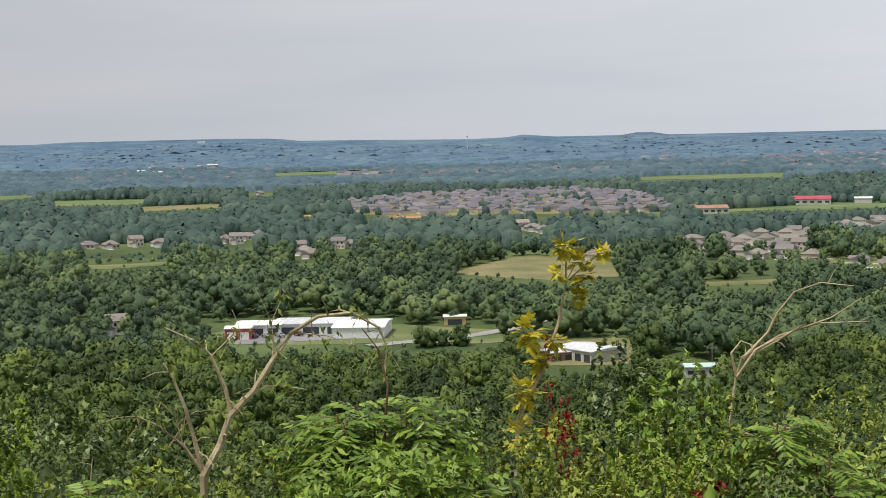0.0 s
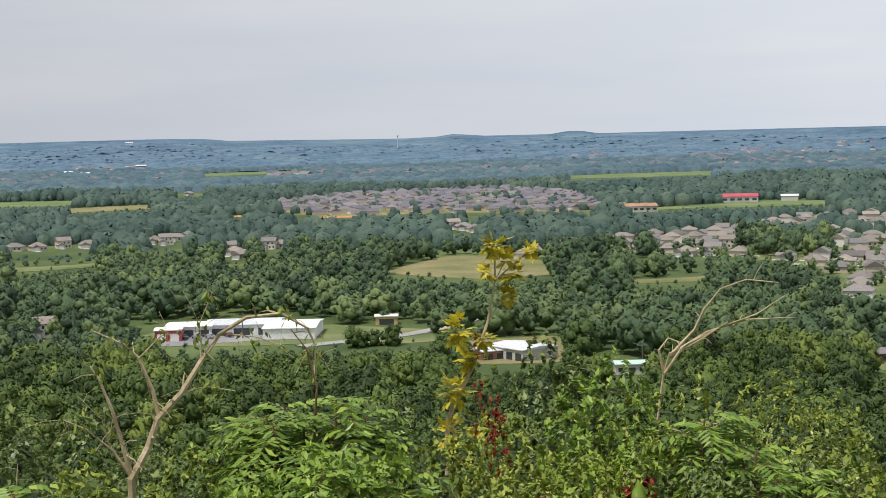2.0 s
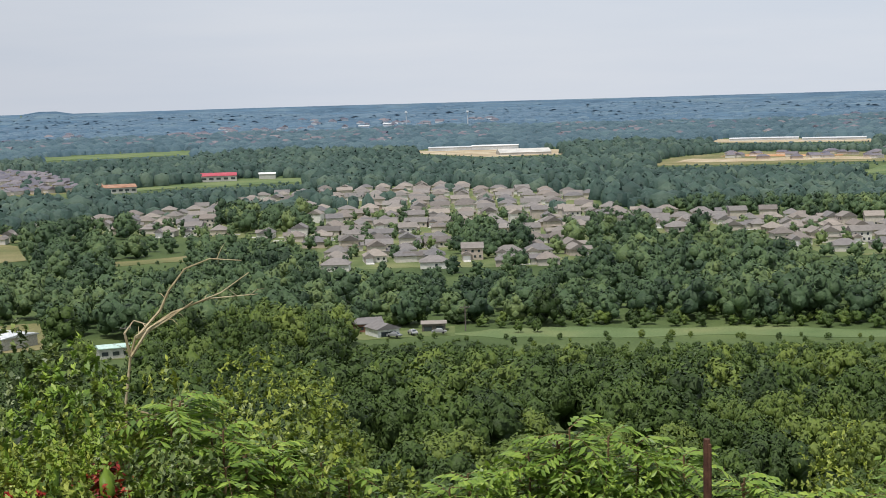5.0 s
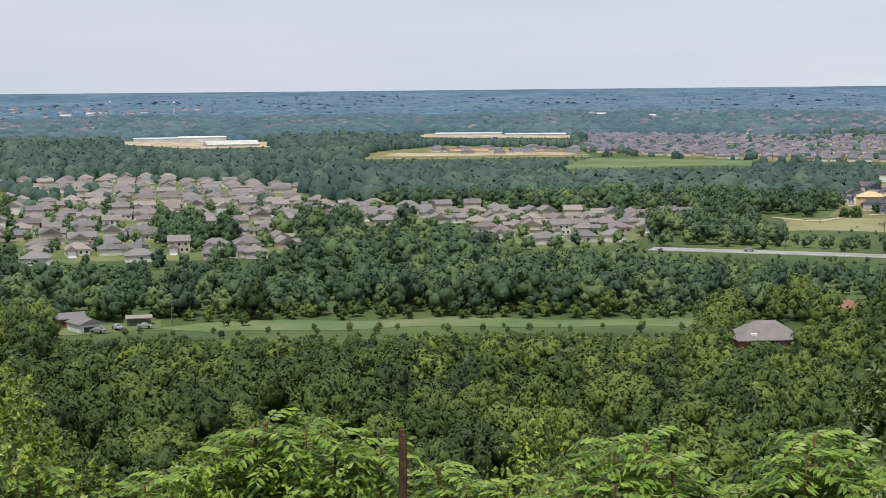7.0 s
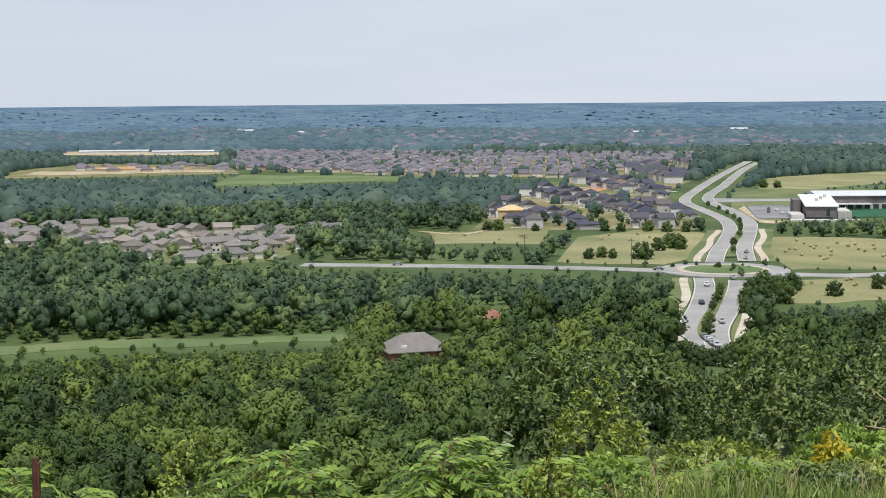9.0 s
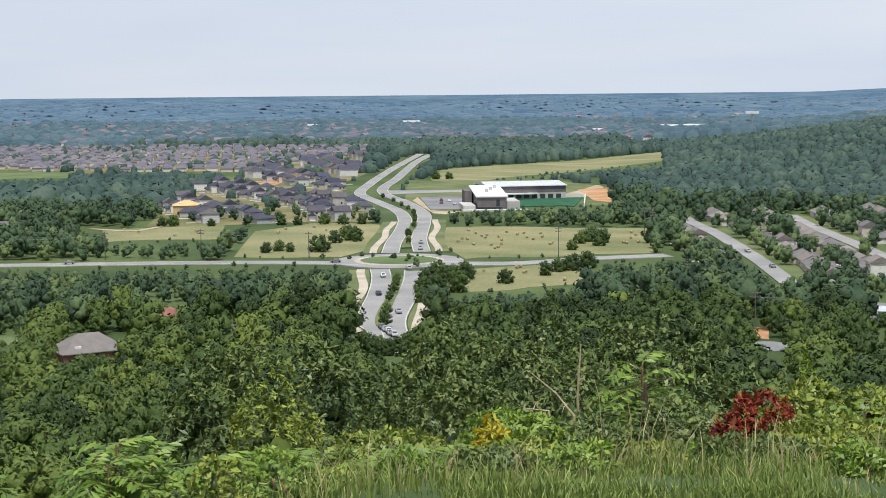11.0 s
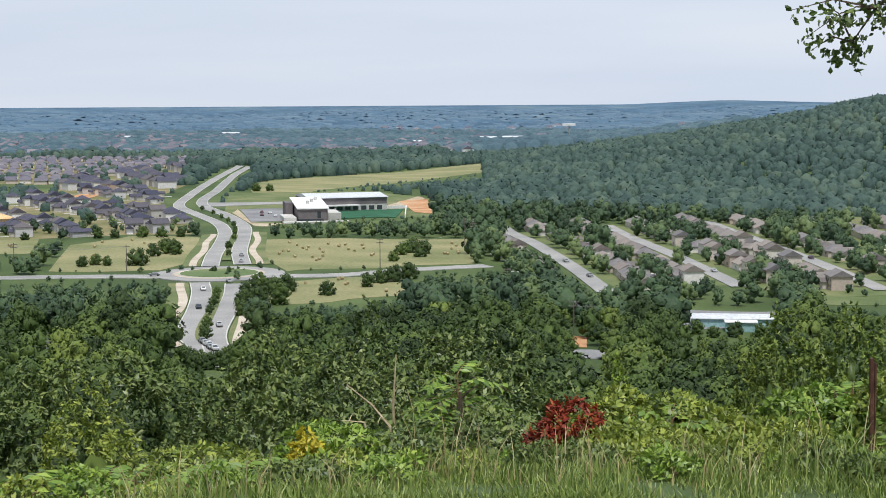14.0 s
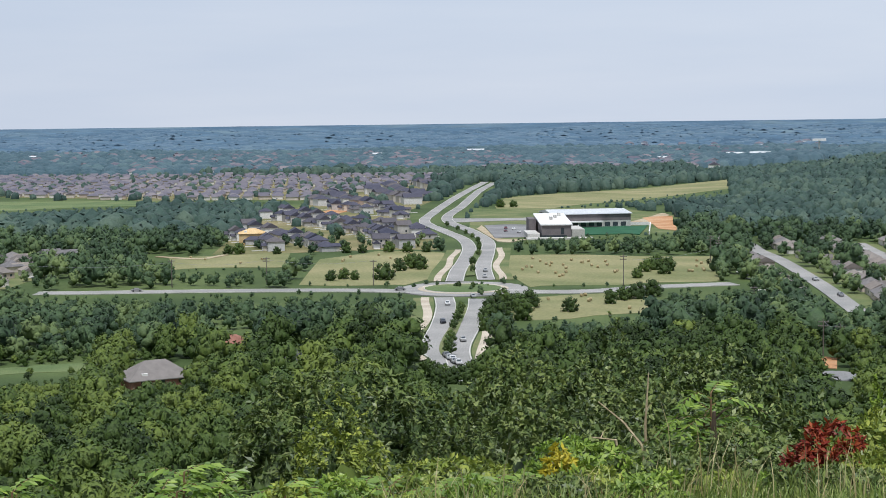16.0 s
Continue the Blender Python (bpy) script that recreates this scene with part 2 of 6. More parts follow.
SLOPE_R = [0, 6.5, 8, 10, 12, 15, 25, 40, 60, 100, 150, 200, 300, 400, 450]
SLOPE_Z = [0, -0.05, -0.35, -1.1, -2.2, -4.0, -10.5, -20, -28, -40, -49, -54.5, -62.5, -67.2, FLOOR]
HILL_AZ = [63, 66.6, 69.6, 72, 74.9, 77.9, 80, 81.5, 84, 90, 100, 130]
HILL_H = [0, 4, 11, 20, 33, 47, 61, 67, 69.5, 70, 62, 0]
SKY_AZ = [-60, -22, -16.5, -15.2, -14, -8, -6.3, -5.4, 0.8, 2.3, 3.1, 4.0, 6.6, 7.0, 7.8, 8.4, 16, 30, 60, 71.7, 73.5, 75.3, 78.3, 82, 120]
SKY_EL = [-.1, -.06, -.07, -.10, -.03, -.02, -.05, -.15, -.23, -.20, -.09, -.20, -.20, -.11, -.11, -.21, -.2, -.22, -.2, -.18, -.1, -.03, -.12, -.2, -.2]


def smooth(a, b, x):
    t = np.clip((x - a) / (b - a), 0, 1)
    return t * t * (3 - 2 * t)


def ground_z(x, y):
    x, y = np.asarray(x, float), np.asarray(y, float)
    r, az = np.hypot(x, y), np.degrees(np.arctan2(x, y))
    # the crest is nearer on the left
    z = np.interp(r * (1 + 0.35 * (1 - smooth(40, 58, az)) * smooth(1, 4, r) * (1 - smooth(12, 30, r))), SLOPE_R, SLOPE_Z)
    # the crest runs on to the right, where the lawn is wider
    z = z + smooth(55, 75, az) * smooth(6, 9, r) * (1 - smooth(9, 16, r)) * 0.15
    hump = np.interp(az, HILL_AZ, HILL_H)
    z = z + hump * smooth(880, 1600, r) * (1 - smooth(2100, 2700, r))
    top = EYE + 4860 * np.tan(np.radians(np.interp(az, SKY_AZ, SKY_EL))) - 4
    roll = 5 * np.sin(r / 260 + az * 0.35) + 4 * np.sin(r / 170 - az * 0.8)
    z = z + smooth(3000, 3600, r) * (1 - smooth(4300, 4800, r)) * roll
    return z + (top - FLOOR) * np.clip((r - 3100) / 1760, 0, 1) ** 1.3


def gz(az, d):
    p = P(az, d)
    return float(ground_z(p.x, p.y))


def npmesh(name, V, quads=None, tris=None, mat=None, tint=None, smooth_faces=False, normals=None):
    """A mesh from arrays."""
    me = bpy.data.meshes.new(name)
    q = np.zeros((0, 4), int) if quads is None else np.asarray(quads, int)
    t = np.zeros((0, 3), int) if tris is None else np.asarray(tris, int)
    me.vertices.add(len(V))
    me.vertices.foreach_set("co", np.asarray(V, np.float32).ravel())
    idx = np.concatenate([q.ravel(), t.ravel()]).astype(np.int32)
    me.loops.add(len(idx))
    me.loops.foreach_set("vertex_index", idx)
    starts = np.concatenate([np.arange(len(q)) * 4, len(q) * 4 + np.arange(len(t)) * 3]).astype(np.int32)
    me.polygons.add(len(starts))
    me.polygons.foreach_set("loop_start", starts)
    me.polygons.foreach_set("use_smooth", np.full(len(starts), smooth_faces))
    me.update(calc_edges=True)
    if tint is not None:
        a = me.attributes.new("tint", "FLOAT", "POINT")
        a.data.foreach_set("value", np.asarray(tint, np.float32))
    if normals is not None:
        # leaves take the roundness of the bough that they cover
        a = me.attributes.new("custom_normal", "FLOAT_VECTOR", "POINT")
        a.data.foreach_set("vector", np.asarray(normals, np.float32).ravel())
    if mat:
        me.materials.append(mat)
    return me


def part(name, bm, mat, parent=None, label=""):
    """Links a bmesh, or a ready mesh, as one mesh object under a thing or part."""
    if isinstance(bm, bmesh.types.BMesh):
        me = bpy.data.meshes.new(name)
        bm.to_mesh(me)
        bm.free()
        me.materials.append(mat)
    else:
        me = bm
    ob = new(name, me)
    if parent is not None:
        ob.parent = parent
    return tagged(ob, label)


def box(bm, x0, x1, y0, y1, z0, z1):
    v = [bm.verts.new(c) for c in ((x0, y0, z0), (x1, y0, z0), (x1, y1, z0), (x0, y1, z0), (x0, y0, z1), (x1, y0, z1), (x1, y1, z1), (x0, y1, z1))]
    for f in ((3, 2, 1, 0), (4, 5, 6, 7), (0, 1, 5, 4), (1, 2, 6, 5), (2, 3, 7, 6), (3, 0, 4, 7)):
        bm.faces.new([v[i] for i in f])


def boxed(x0, x1, y0, y1, z0, z1):
    bm = bmesh.new()
    box(bm, x0, x1, y0, y1, z0, z1)
    return bm


def tube(bm, pts, radii, sides=6):
    """A tapered tube through points."""
    rings = []
    for i, p in enumerate(pts):
        p = Vector(p)
        d = (Vector(pts[min(i + 1, len(pts) - 1)]) - Vector(pts[max(i - 1, 0)])).normalized()
        u = d.orthogonal().normalized()
        w = d.cross(u)
        rings.append([bm.verts.new(p + (u * math.cos(a) + w * math.sin(a)) * radii[i]) for a in (2 * math.pi * k / sides for k in range(sides))])
    for a, b in zip(rings, rings[1:]):
        for k in range(sides):
            bm.faces.new((a[k], a[(k + 1) % sides], b[(k + 1) % sides], b[k]))
    bm.faces.new(rings[0][::-1])
    bm.faces.new(rings[-1])


# ---- the land ----
ring_r = np.concatenate([[0.01], np.arange(1.5, 20, 0.75), np.geomspace(20.5, 440, 70), np.geomspace(455, 4900, 110)])
ring_a = np.concatenate([np.arange(-180, -24, 6.0), np.arange(-24, 92, 0.75), np.arange(92, 180, 5.5)])
A2, R2 = np.meshgrid(np.radians(ring_a), ring_r)
gx, gy = R2 * np.sin(A2), R2 * np.cos(A2)
na, nr = len(ring_a), len(ring_r)
ii, jj = np.meshgrid(np.arange(nr - 1), np.arange(na), indexing="ij")
kk = (jj + 1) % na
gq = np.stack([ii * na + jj, ii * na + kk, (ii + 1) * na + kk, (ii + 1) * na + jj], -1).reshape(-1, 4)
gq = gq[:, ::-1]
ground = new("ground", npmesh("ground", np.stack([gx, gy, ground_z(gx, gy)], -1).reshape(-1, 3), gq, None, M_UNDER, None, True))
tagged(ground, "green undergrowth on a hill above a wide valley", "ground", kind="structure")

# a sheet added over the far land to carry the haze colour
far_r, far_a = np.geomspace(2980, 4895, 40), np.arange(-24, 92, 0.6)
A3, R3 = np.meshgrid(np.radians(far_a), far_r)
px_, py_ = R3 * np.sin(A3), R3 * np.cos(A3)
ii, jj = np.meshgrid(np.arange(len(far_r) - 1), np.arange(len(far_a) - 1), indexing="ij")
fq = np.stack([ii * len(far_a) + jj, (ii + 1) * len(far_a) + jj, (ii + 1) * len(far_a) + jj + 1, ii * len(far_a) + jj + 1], -1).reshape(-1, 4)
plain = new("distant_plain", npmesh("distant_plain", np.stack([px_, py_, ground_z(px_, py_) + 2.0], -1).reshape(-1, 3), fq, None, M_PLAIN_HAZE, None, True))
tagged(plain, "wooded plain reaching to the horizon, painted haze blue", "plain", kind="structure")

FIELDS = [
    ("hay_field", M_HAY, [(57.7, 694), (57.9, 773), (65.9, 768), (66.0, 652), (62.7, 637), (58.9, 627)]),
    ("hay_field", M_HAY, [(57.9, 578), (59.6, 594), (63.5, 606), (63.5, 550), (60.9, 532), (58.3, 525)]),
    ("hay_field", M_HAY, [(50.2, 648), (51.0, 765), (53.1, 806), (55.7, 791), (55.4, 673), (54.2, 640)]),
    ("hay_field", M_HAY, [(45.4, 800), (49.9, 803), (49.7, 728), (45.6, 728)]),
    ("hay_field", M_HAY, [(57.6, 1200), (58.0, 1328), (66.4, 1592), (66.4, 1410), (61.3, 1235), (57.9, 1080)]),
    ("school_ground", M_TURF, [(57.9, 868), (56.6, 940), (56.8, 1180), (62.5, 1165), (64.6, 1070), (64.4, 912), (60.5, 908), (58.6, 885)]),
    ("green_field", M_LUSH, [(21.8, 449), (23.6, 454), (42.6, 450), (42.4, 435), (24, 433)]),
    ("barn_yard", M_TURF, [(18.4, 456), (22.2, 462), (22.2, 441), (18.4, 441)]),
    ("dry_meadow", M_DRY, [(0, 757), (2.8, 851), (4.3, 850), (6.2, 808), (6.5, 728), (4.5, 712)]),
    ("dry_meadow", M_DRY, [(9.5, 702), (12.4, 712), (12.4, 684), (9.5, 680)]),
    ("factory_lawn", M_TURF, [(-8.8, 550), (-6.6, 566), (-2.2, 558), (2.1, 540), (2.1, 506), (-2.2, 506), (-8.0, 520)]),
    ("garage_yard", M_DRY, [(3.2, 505), (7.0, 510), (7.1, 458), (3.2, 450)]),
    ("office_yard", M_TURF, [(8.5, 455), (10.4, 452), (10.2, 425), (8.5, 428)]),
    ("green_field", M_LUSH, [(9.2, 1300), (11.0, 1325), (14.6, 1410), (17.0, 1385), (16.6, 1318), (12.5, 1305), (9.4, 1258)]),
    ("graded_site", M_GRAVEL, [(20.9, 2010), (23.5, 2005), (26.5, 1900), (26.4, 1750), (23.5, 1750), (20.9, 1900)]),
    ("graded_site", M_DRY, [(29.5, 1430), (30.5, 1600), (33, 1720), (37.9, 1640), (38.4, 1440)]),
    ("graded_site", M_GRAVEL, [(31.9, 2150), (37.7, 2050), (37.7, 1930), (31.9, 2030)]),
    ("green_field", M_LUSH, [(37.2, 1250), (44.3, 1290), (44.3, 1372), (38.4, 1425)]),
    ("green_field", M_LUSH, [(-19, 1950), (-15.0, 2120), (-15.0, 1990), (-19, 1840)]),
    ("green_field", M_LUSH, [(-14.5, 1840), (-10.9, 1820), (-10.9, 1690), (-14.5, 1700)]),
    ("green_field", M_DRY, [(-11.3, 1600), (-8.2, 1640), (-8.2, 1540), (-11.3, 1500)]),
    ("green_field", M_LUSH, [(-6.4, 2920), (-2.4, 3020), (-2.4, 2800), (-6.4, 2720)]),
    ("green_field", M_LUSH, [(7.1, 2240), (12.7, 2320), (12.7, 2150), (7.1, 2080)]),
    ("clay_site", M_CLAY, [(-6.6, 1345), (-4.6, 1352), (-4.8, 1325), (-6.5, 1330)]),
    ("clay_site", M_CLAY, [(-2.6, 1302), (-0.8, 1298), (-0.9, 1270), (-2.4, 1284)]),
    ("house_lawn", M_TURF, [(-13.4, 880), (-10.2, 885), (-10.2, 860), (-13.4, 850)]),
    ("house_lawn", M_TURF, [(78.6, 548), (85, 568), (85, 545), (78.6, 530)]),
    ("office_lot", M_LOT, [(73.8, 508), (77.6, 512), (77.6, 470), (73.8, 466)]),
    ("clay_bank", M_CLAY, [(69.45, 447), (70.2, 447), (70.2, 425), (69.45, 425)]),
    ("house_lot", M_LOT, [(69.5, 418), (70.9, 418), (70.9, 404), (69.5, 404)]),
]
HOODS = {
    "A": [(8.2, 933), (13.1, 1024), (15.9, 1160), (21.5, 1189), (27.3, 1040), (28.2, 904), (36, 830), (42.2, 806), (42, 755), (39.2, 658), (36.2, 637),
          (33.5, 765), (28, 750), (26.5, 622), (17, 625), (17.3, 700), (13.7, 812), (10.7, 830), (9, 860), (4.8, 812), (7.8, 936)],
    "B": [(67.3, 800), (71.7, 852), (75.5, 896), (80, 926), (84.8, 900), (84.8, 572), (78.7, 552), (76, 580), (71.5, 555), (69.4, 658)],
    "C": [(47.0, 805), (48.4, 1028), (51.5, 1370), (55.2, 1640), (55.3, 1300), (54.3, 1150), (54.3, 990), (55.3, 880), (55.4, 812), (52.5, 812)],
    "D": [(37.9, 2050), (50.5, 1900), (56.3, 1850), (55.0, 1640), (50.5, 1332), (44.2, 1378), (38.3, 1548)],
    "E": [(-4.8, 1413), (-4.2, 1580), (-.6, 1741), (4.5, 1827), (7.5, 1640), (8.7, 1291), (4.9, 1271), (1.8, 1295), (-1, 1276)],
}
HOOD_SOIL = {"A": M_TURF, "B": M_TURF, "C": M_DRY, "D": M_DRY, "E": M_DRY}


def in_poly(az, d, poly):
    az, d = np.asarray(az), np.asarray(d)
    hit = np.zeros(np.broadcast(az, d).shape, bool)
    for (a0, d0), (a1, d1) in zip(poly, poly[1:] + poly[:1]):
        if a0 != a1:
            hit ^= ((a0 > az) != (a1 > az)) & (d < (d1 - d0) * (az - a0) / (a1 - a0) + d0)
    return hit


def patch(name, mat, poly, lift, label, category):
    """A piece of open ground, a slab a hand thick over the land."""
    bm = bmesh.new()
    rim = []
    for (a0, d0), (a1, d1) in zip(poly, poly[1:] + poly[:1]):
        n = max(2, int(abs(a1 - a0) / 0.4))
        for i in range(n):
            t = i / n
            w = math.sin(i * 12.9 + a0 * 7.7) * 0.006 * (0 < i < n)
            p = P(a0 + (a1 - a0) * t, (d0 + (d1 - d0) * t) * (1 + w))
            rim.append((p.x, p.y))
    top = [bm.verts.new((x, y, float(ground_z(x, y)) + lift)) for x, y in rim]
    low = [bm.verts.new((x, y, float(ground_z(x, y)) - 0.4)) for x, y in rim]
    bm.faces.new(top)
    for i in range(len(top)):
        j = (i + 1) % len(top)
        bm.faces.new((top[i], low[i], low[j], top[j]))
    bmesh.ops.triangulate(bm, faces=bm.faces[:1])
    bmesh.ops.recalc_face_normals(bm, faces=bm.faces[:])
    ob = part(name, bm, mat)
    return tagged(ob, label, category, kind="structure")


for k, (name, mat, poly) in enumerate(FIELDS):
    patch(name, mat, poly, 0.10 + 0.004 * k, {M_HAY: "mown hay field with pale straw-green stubble", M_TURF: "rough green lawn among trees", M_LUSH: "bright green pasture between woods",
          M_DRY: "dry yellow-green meadow grass", M_GRAVEL: "bare graded earth of a building site", M_CLAY: "bare orange clay bank", M_LOT: "grey asphalt lot"}[mat], "field")
for k, (key, poly) in enumerate(HOODS.items()):
    patch("housing_ground", HOOD_SOIL[key], poly, 0.06 + 0.004 * k, "lawns and bare lots of a housing estate", "ground")

# ---- roads ----
def spline(pts, step=6.0):
    """Points along a smooth line through plan points."""
    q = [P(*p) for p in pts]
    q = [q[0] * 2 - q[1]] + q + [q[-1] * 2 - q[-2]]
    out = []
    for i in range(1, len(q) - 2):
        n = max(2, int((q[i + 1] - q[i]).length / step))
        for k in range(n):
            t = k / n
            out.append(0.5 * (2 * q[i] + (q[i + 1] - q[i - 1]) * t + (2 * q[i - 1] - 5 * q[i] + 4 * q[i + 1] - q[i + 2]) * t ** 2 + (3 * q[i] - q[i - 1] - 3 * q[i + 1] + q[i + 2]) * t ** 3))
    return out + [q[-2]]


def ribbon(name, line, left, right, lift, mat, label, category, thick=0.3, parent=None):
    """A strip of road or path along a line, from one offset to another, with real edges."""
    bm = bmesh.new()
    rows = []
    for i, p in enumerate(line):
        d = (line[min(i + 1, len(line) - 1)] - line[max(i - 1, 0)]).normalized()
        s = Vector((d.y, -d.x, 0))
        a, b = p + s * left, p + s * right
        za, zb = float(ground_z(a.x, a.y)) + lift, float(ground_z(b.x, b.y)) + lift
        rows.append([bm.verts.new(c) for c in ((a.x, a.y, za - thick), (a.x, a.y, za), (b.x, b.y, zb), (b.x, b.y, zb - thick))])
    for r, s in zip(rows, rows[1:]):
        for k in range(3):
            bm.faces.new((r[k], r[k + 1], s[k + 1], s[k]))
    ob = part(name, bm, mat, parent, label)
    return tagged(ob, label, category, kind="structure") if parent is None else ob


ROADS = {
    "south_left": [(55.65, 592), (55.72, 560), (55.58, 516), (55.3, 480), (55.25, 455), (55.75, 428), (55.9, 395)],
    "south_right": [(56.95, 586), (56.9, 552), (56.58, 506), (56.2, 466), (56.15, 445), (56.25, 425), (56.4, 392)],
    "north_left": [(56.05, 650), (56.2, 697), (56.48, 752), (56.62, 818), (56.35, 880), (55.6, 950), (54.95, 1030), (55.3, 1130), (56.0, 1300), (56.6, 1460), (57.25, 1660)],
    "north_right": [(57.25, 655), (57.15, 714), (57.32, 797), (57.3, 860), (56.7, 940), (55.9, 1020), (55.85, 1090), (56.35, 1200), (56.75, 1345), (57.1, 1480), (57.6, 1640)],
    "west": [(55.0, 612), (52.6, 620), (48.4, 628), (42.4, 639), (40.6, 644)],
    "east": [(58.0, 610), (60.9, 609), (63.4, 625), (66.5, 640)],
    "factory": [(-3.0, 503), (-0.8, 513), (1.0, 523), (2.8, 545), (4.0, 575)],
    "estate_b1": [(67.0, 840), (67.4, 795), (68.1, 750), (69.0, 682), (69.9, 620), (70.95, 553)],
    "estate_b2": [(70.9, 850), (71.6, 790), (73.4, 690), (74.6, 630), (75.9, 575)],
    "estate_b3": [(74.6, 880), (75.6, 815), (77.4, 722), (78.9, 655), (81.0, 575)],
    "estate_b4": [(79.5, 880), (81.4, 800), (83.2, 720), (84.6, 650)],
    "field_track": [(45.0, 800), (46.5, 780), (47.5, 800)],
}
WIDE = {"west": 9.0, "east": 9.0, "factory": 6.5, "field_track": 4.0, "estate_b1": 7.5, "estate_b2": 7.5, "estate_b3": 7.5, "estate_b4": 7.5}
LINES = {k: spline(v) for k, v in ROADS.items()}
for k, (key, line) in enumerate(LINES.items()):
    w = WIDE.get(key, 6.8) / 2
    lift = 0.30 + 0.006 * k
    road = ribbon("road", line, -w, w, lift, M_GRAVEL if key == "field_track" else M_ROAD, "pale worn asphalt road with kerbs", "road")
    if key.startswith(("south", "north", "west", "east")):
        for s in (-1, 1):
            ribbon("kerb", line, s * (w + 0.02), s * (w + 0.45), lift + 0.13, M_CONC, "", "", 0.4, road)
outer = {"south_left": 1, "south_right": -1, "north_left": -1, "north_right": 1}
for key, s in outer.items():
    line = LINES[key][:26]
    # the footpath swings out and back beside the carriageway
    sway = [p.copy() for p in line]
    for i, p in enumerate(sway):
        d = (line[min(i + 1, len(line) - 1)] - line[max(i - 1, 0)]).normalized()
        sway[i] = p + Vector((d.y, -d.x, 0)) * s * (6.8 + 0.9 * math.sin(i * 0.42 + 0.6))
    ribbon("footpath", sway, -1.6, 1.6, 0.38, M_PATH, "cream concrete footpath beside the road", "footpath")
    verge = ribbon("verge", line, s * 4.3, s * 12, 0.26, M_TURF, "mown green road verge", "verge")

HUB = P(56.38, 621)
HUB_Z = FLOOR


def disc(bm, r0, r1, z0, z1, n=64):
    """A ring, from radius r0 to r1, with an outer wall down to z0."""
    inner = [bm.verts.new((r0 * math.cos(a), r0 * math.sin(a), z1)) for a in (2 * math.pi * i / n for i in range(n))] if r0 else None
    outer_ = [bm.verts.new((r1 * math.cos(a), r1 * math.sin(a), z1)) for a in (2 * math.pi * i / n for i in range(n))]
    low = [bm.verts.new((r1 * math.cos(a), r1 * math.sin(a), z0)) for a in (2 * math.pi * i / n for i in range(n))]
    mid = None if r0 else bm.verts.new((0, 0, z1))
    for i in range(n):
        j = (i + 1) % n
        bm.faces.new((inner[i], outer_[i], outer_[j], inner[j]) if r0 else (mid, outer_[i], outer_[j]))
        bm.faces.new((outer_[i], low[i], low[j], outer_[j]))


rb = new("roundabout")
tagged(rb, "roundabout with a grass island and pale apron", "roundabout", kind="structure")
rb.location = (HUB.x, HUB.y, HUB_Z)
for name, r0, r1, z1, mat in (("carriageway", 0, 26.5, 0.42, M_ROAD), ("apron", 0, 18.6, 0.52, M_PATH), ("kerb_ring", 0, 16.2, 0.66, M_CONC)):
    bm = bmesh.new()
    disc(bm, r0, r1, -0.3, z1)
    part(name, bm, mat, rb)
bm = bmesh.new()
prev = None
for k in range(8):
    r, z = 15.8 * (1 - k / 8), 0.69 + 0.5 * math.sin(k / 8 * math.pi / 2)
    ring = [bm.verts.new((r * math.cos(a), r * math.sin(a), z)) for a in (2 * math.pi * i / 48 for i in range(48))]
    if prev:
        for i in range(48):
            bm.faces.new((prev[i], prev[(i + 1) % 48], ring[(i + 1) % 48], ring[i]))
    prev = ring
bm.faces.new(prev)
part("island_lawn", bm, M_LUSH, rb)
# planted medians between the carriageways
for key, (a, b) in {"south": ("south_left", "south_right"), "north": ("north_left", "north_right")}.items():
    la, lb = LINES[a][3:24], LINES[b][3:24]
    bm = bmesh.new()
    rows = []
    for p, q in zip(la, lb):
        d = (q - p).normalized()
        if (q - p).length < 9.5:
            continue
        l, r = p + d * 4.4, q - d * 4.4
        rows.append([bm.verts.new((v.x, v.y, FLOOR + z)) for v, z in ((l, 0), (l, 0.47), (r, 0.47), (r, 0))])
    for r, s in zip(rows, rows[1:]):
        for k in range(3):
            bm.faces.new((r[k], r[k + 1], s[k + 1], s[k]))
    tagged(part("median", bm, M_TURF), "grassed median strip between the carriageways", "median", kind="structure")

# ---- woods ----
ICO_V, ICO_T = [], []
_b = bmesh.new()
bmesh.ops.create_icosphere(_b, subdivisions=1, radius=1)
ICO_V, ICO_T = np.array([v.co[:] for v in _b.verts]), np.array([[v.index for v in f.verts] for f in _b.faces])
_b.free()


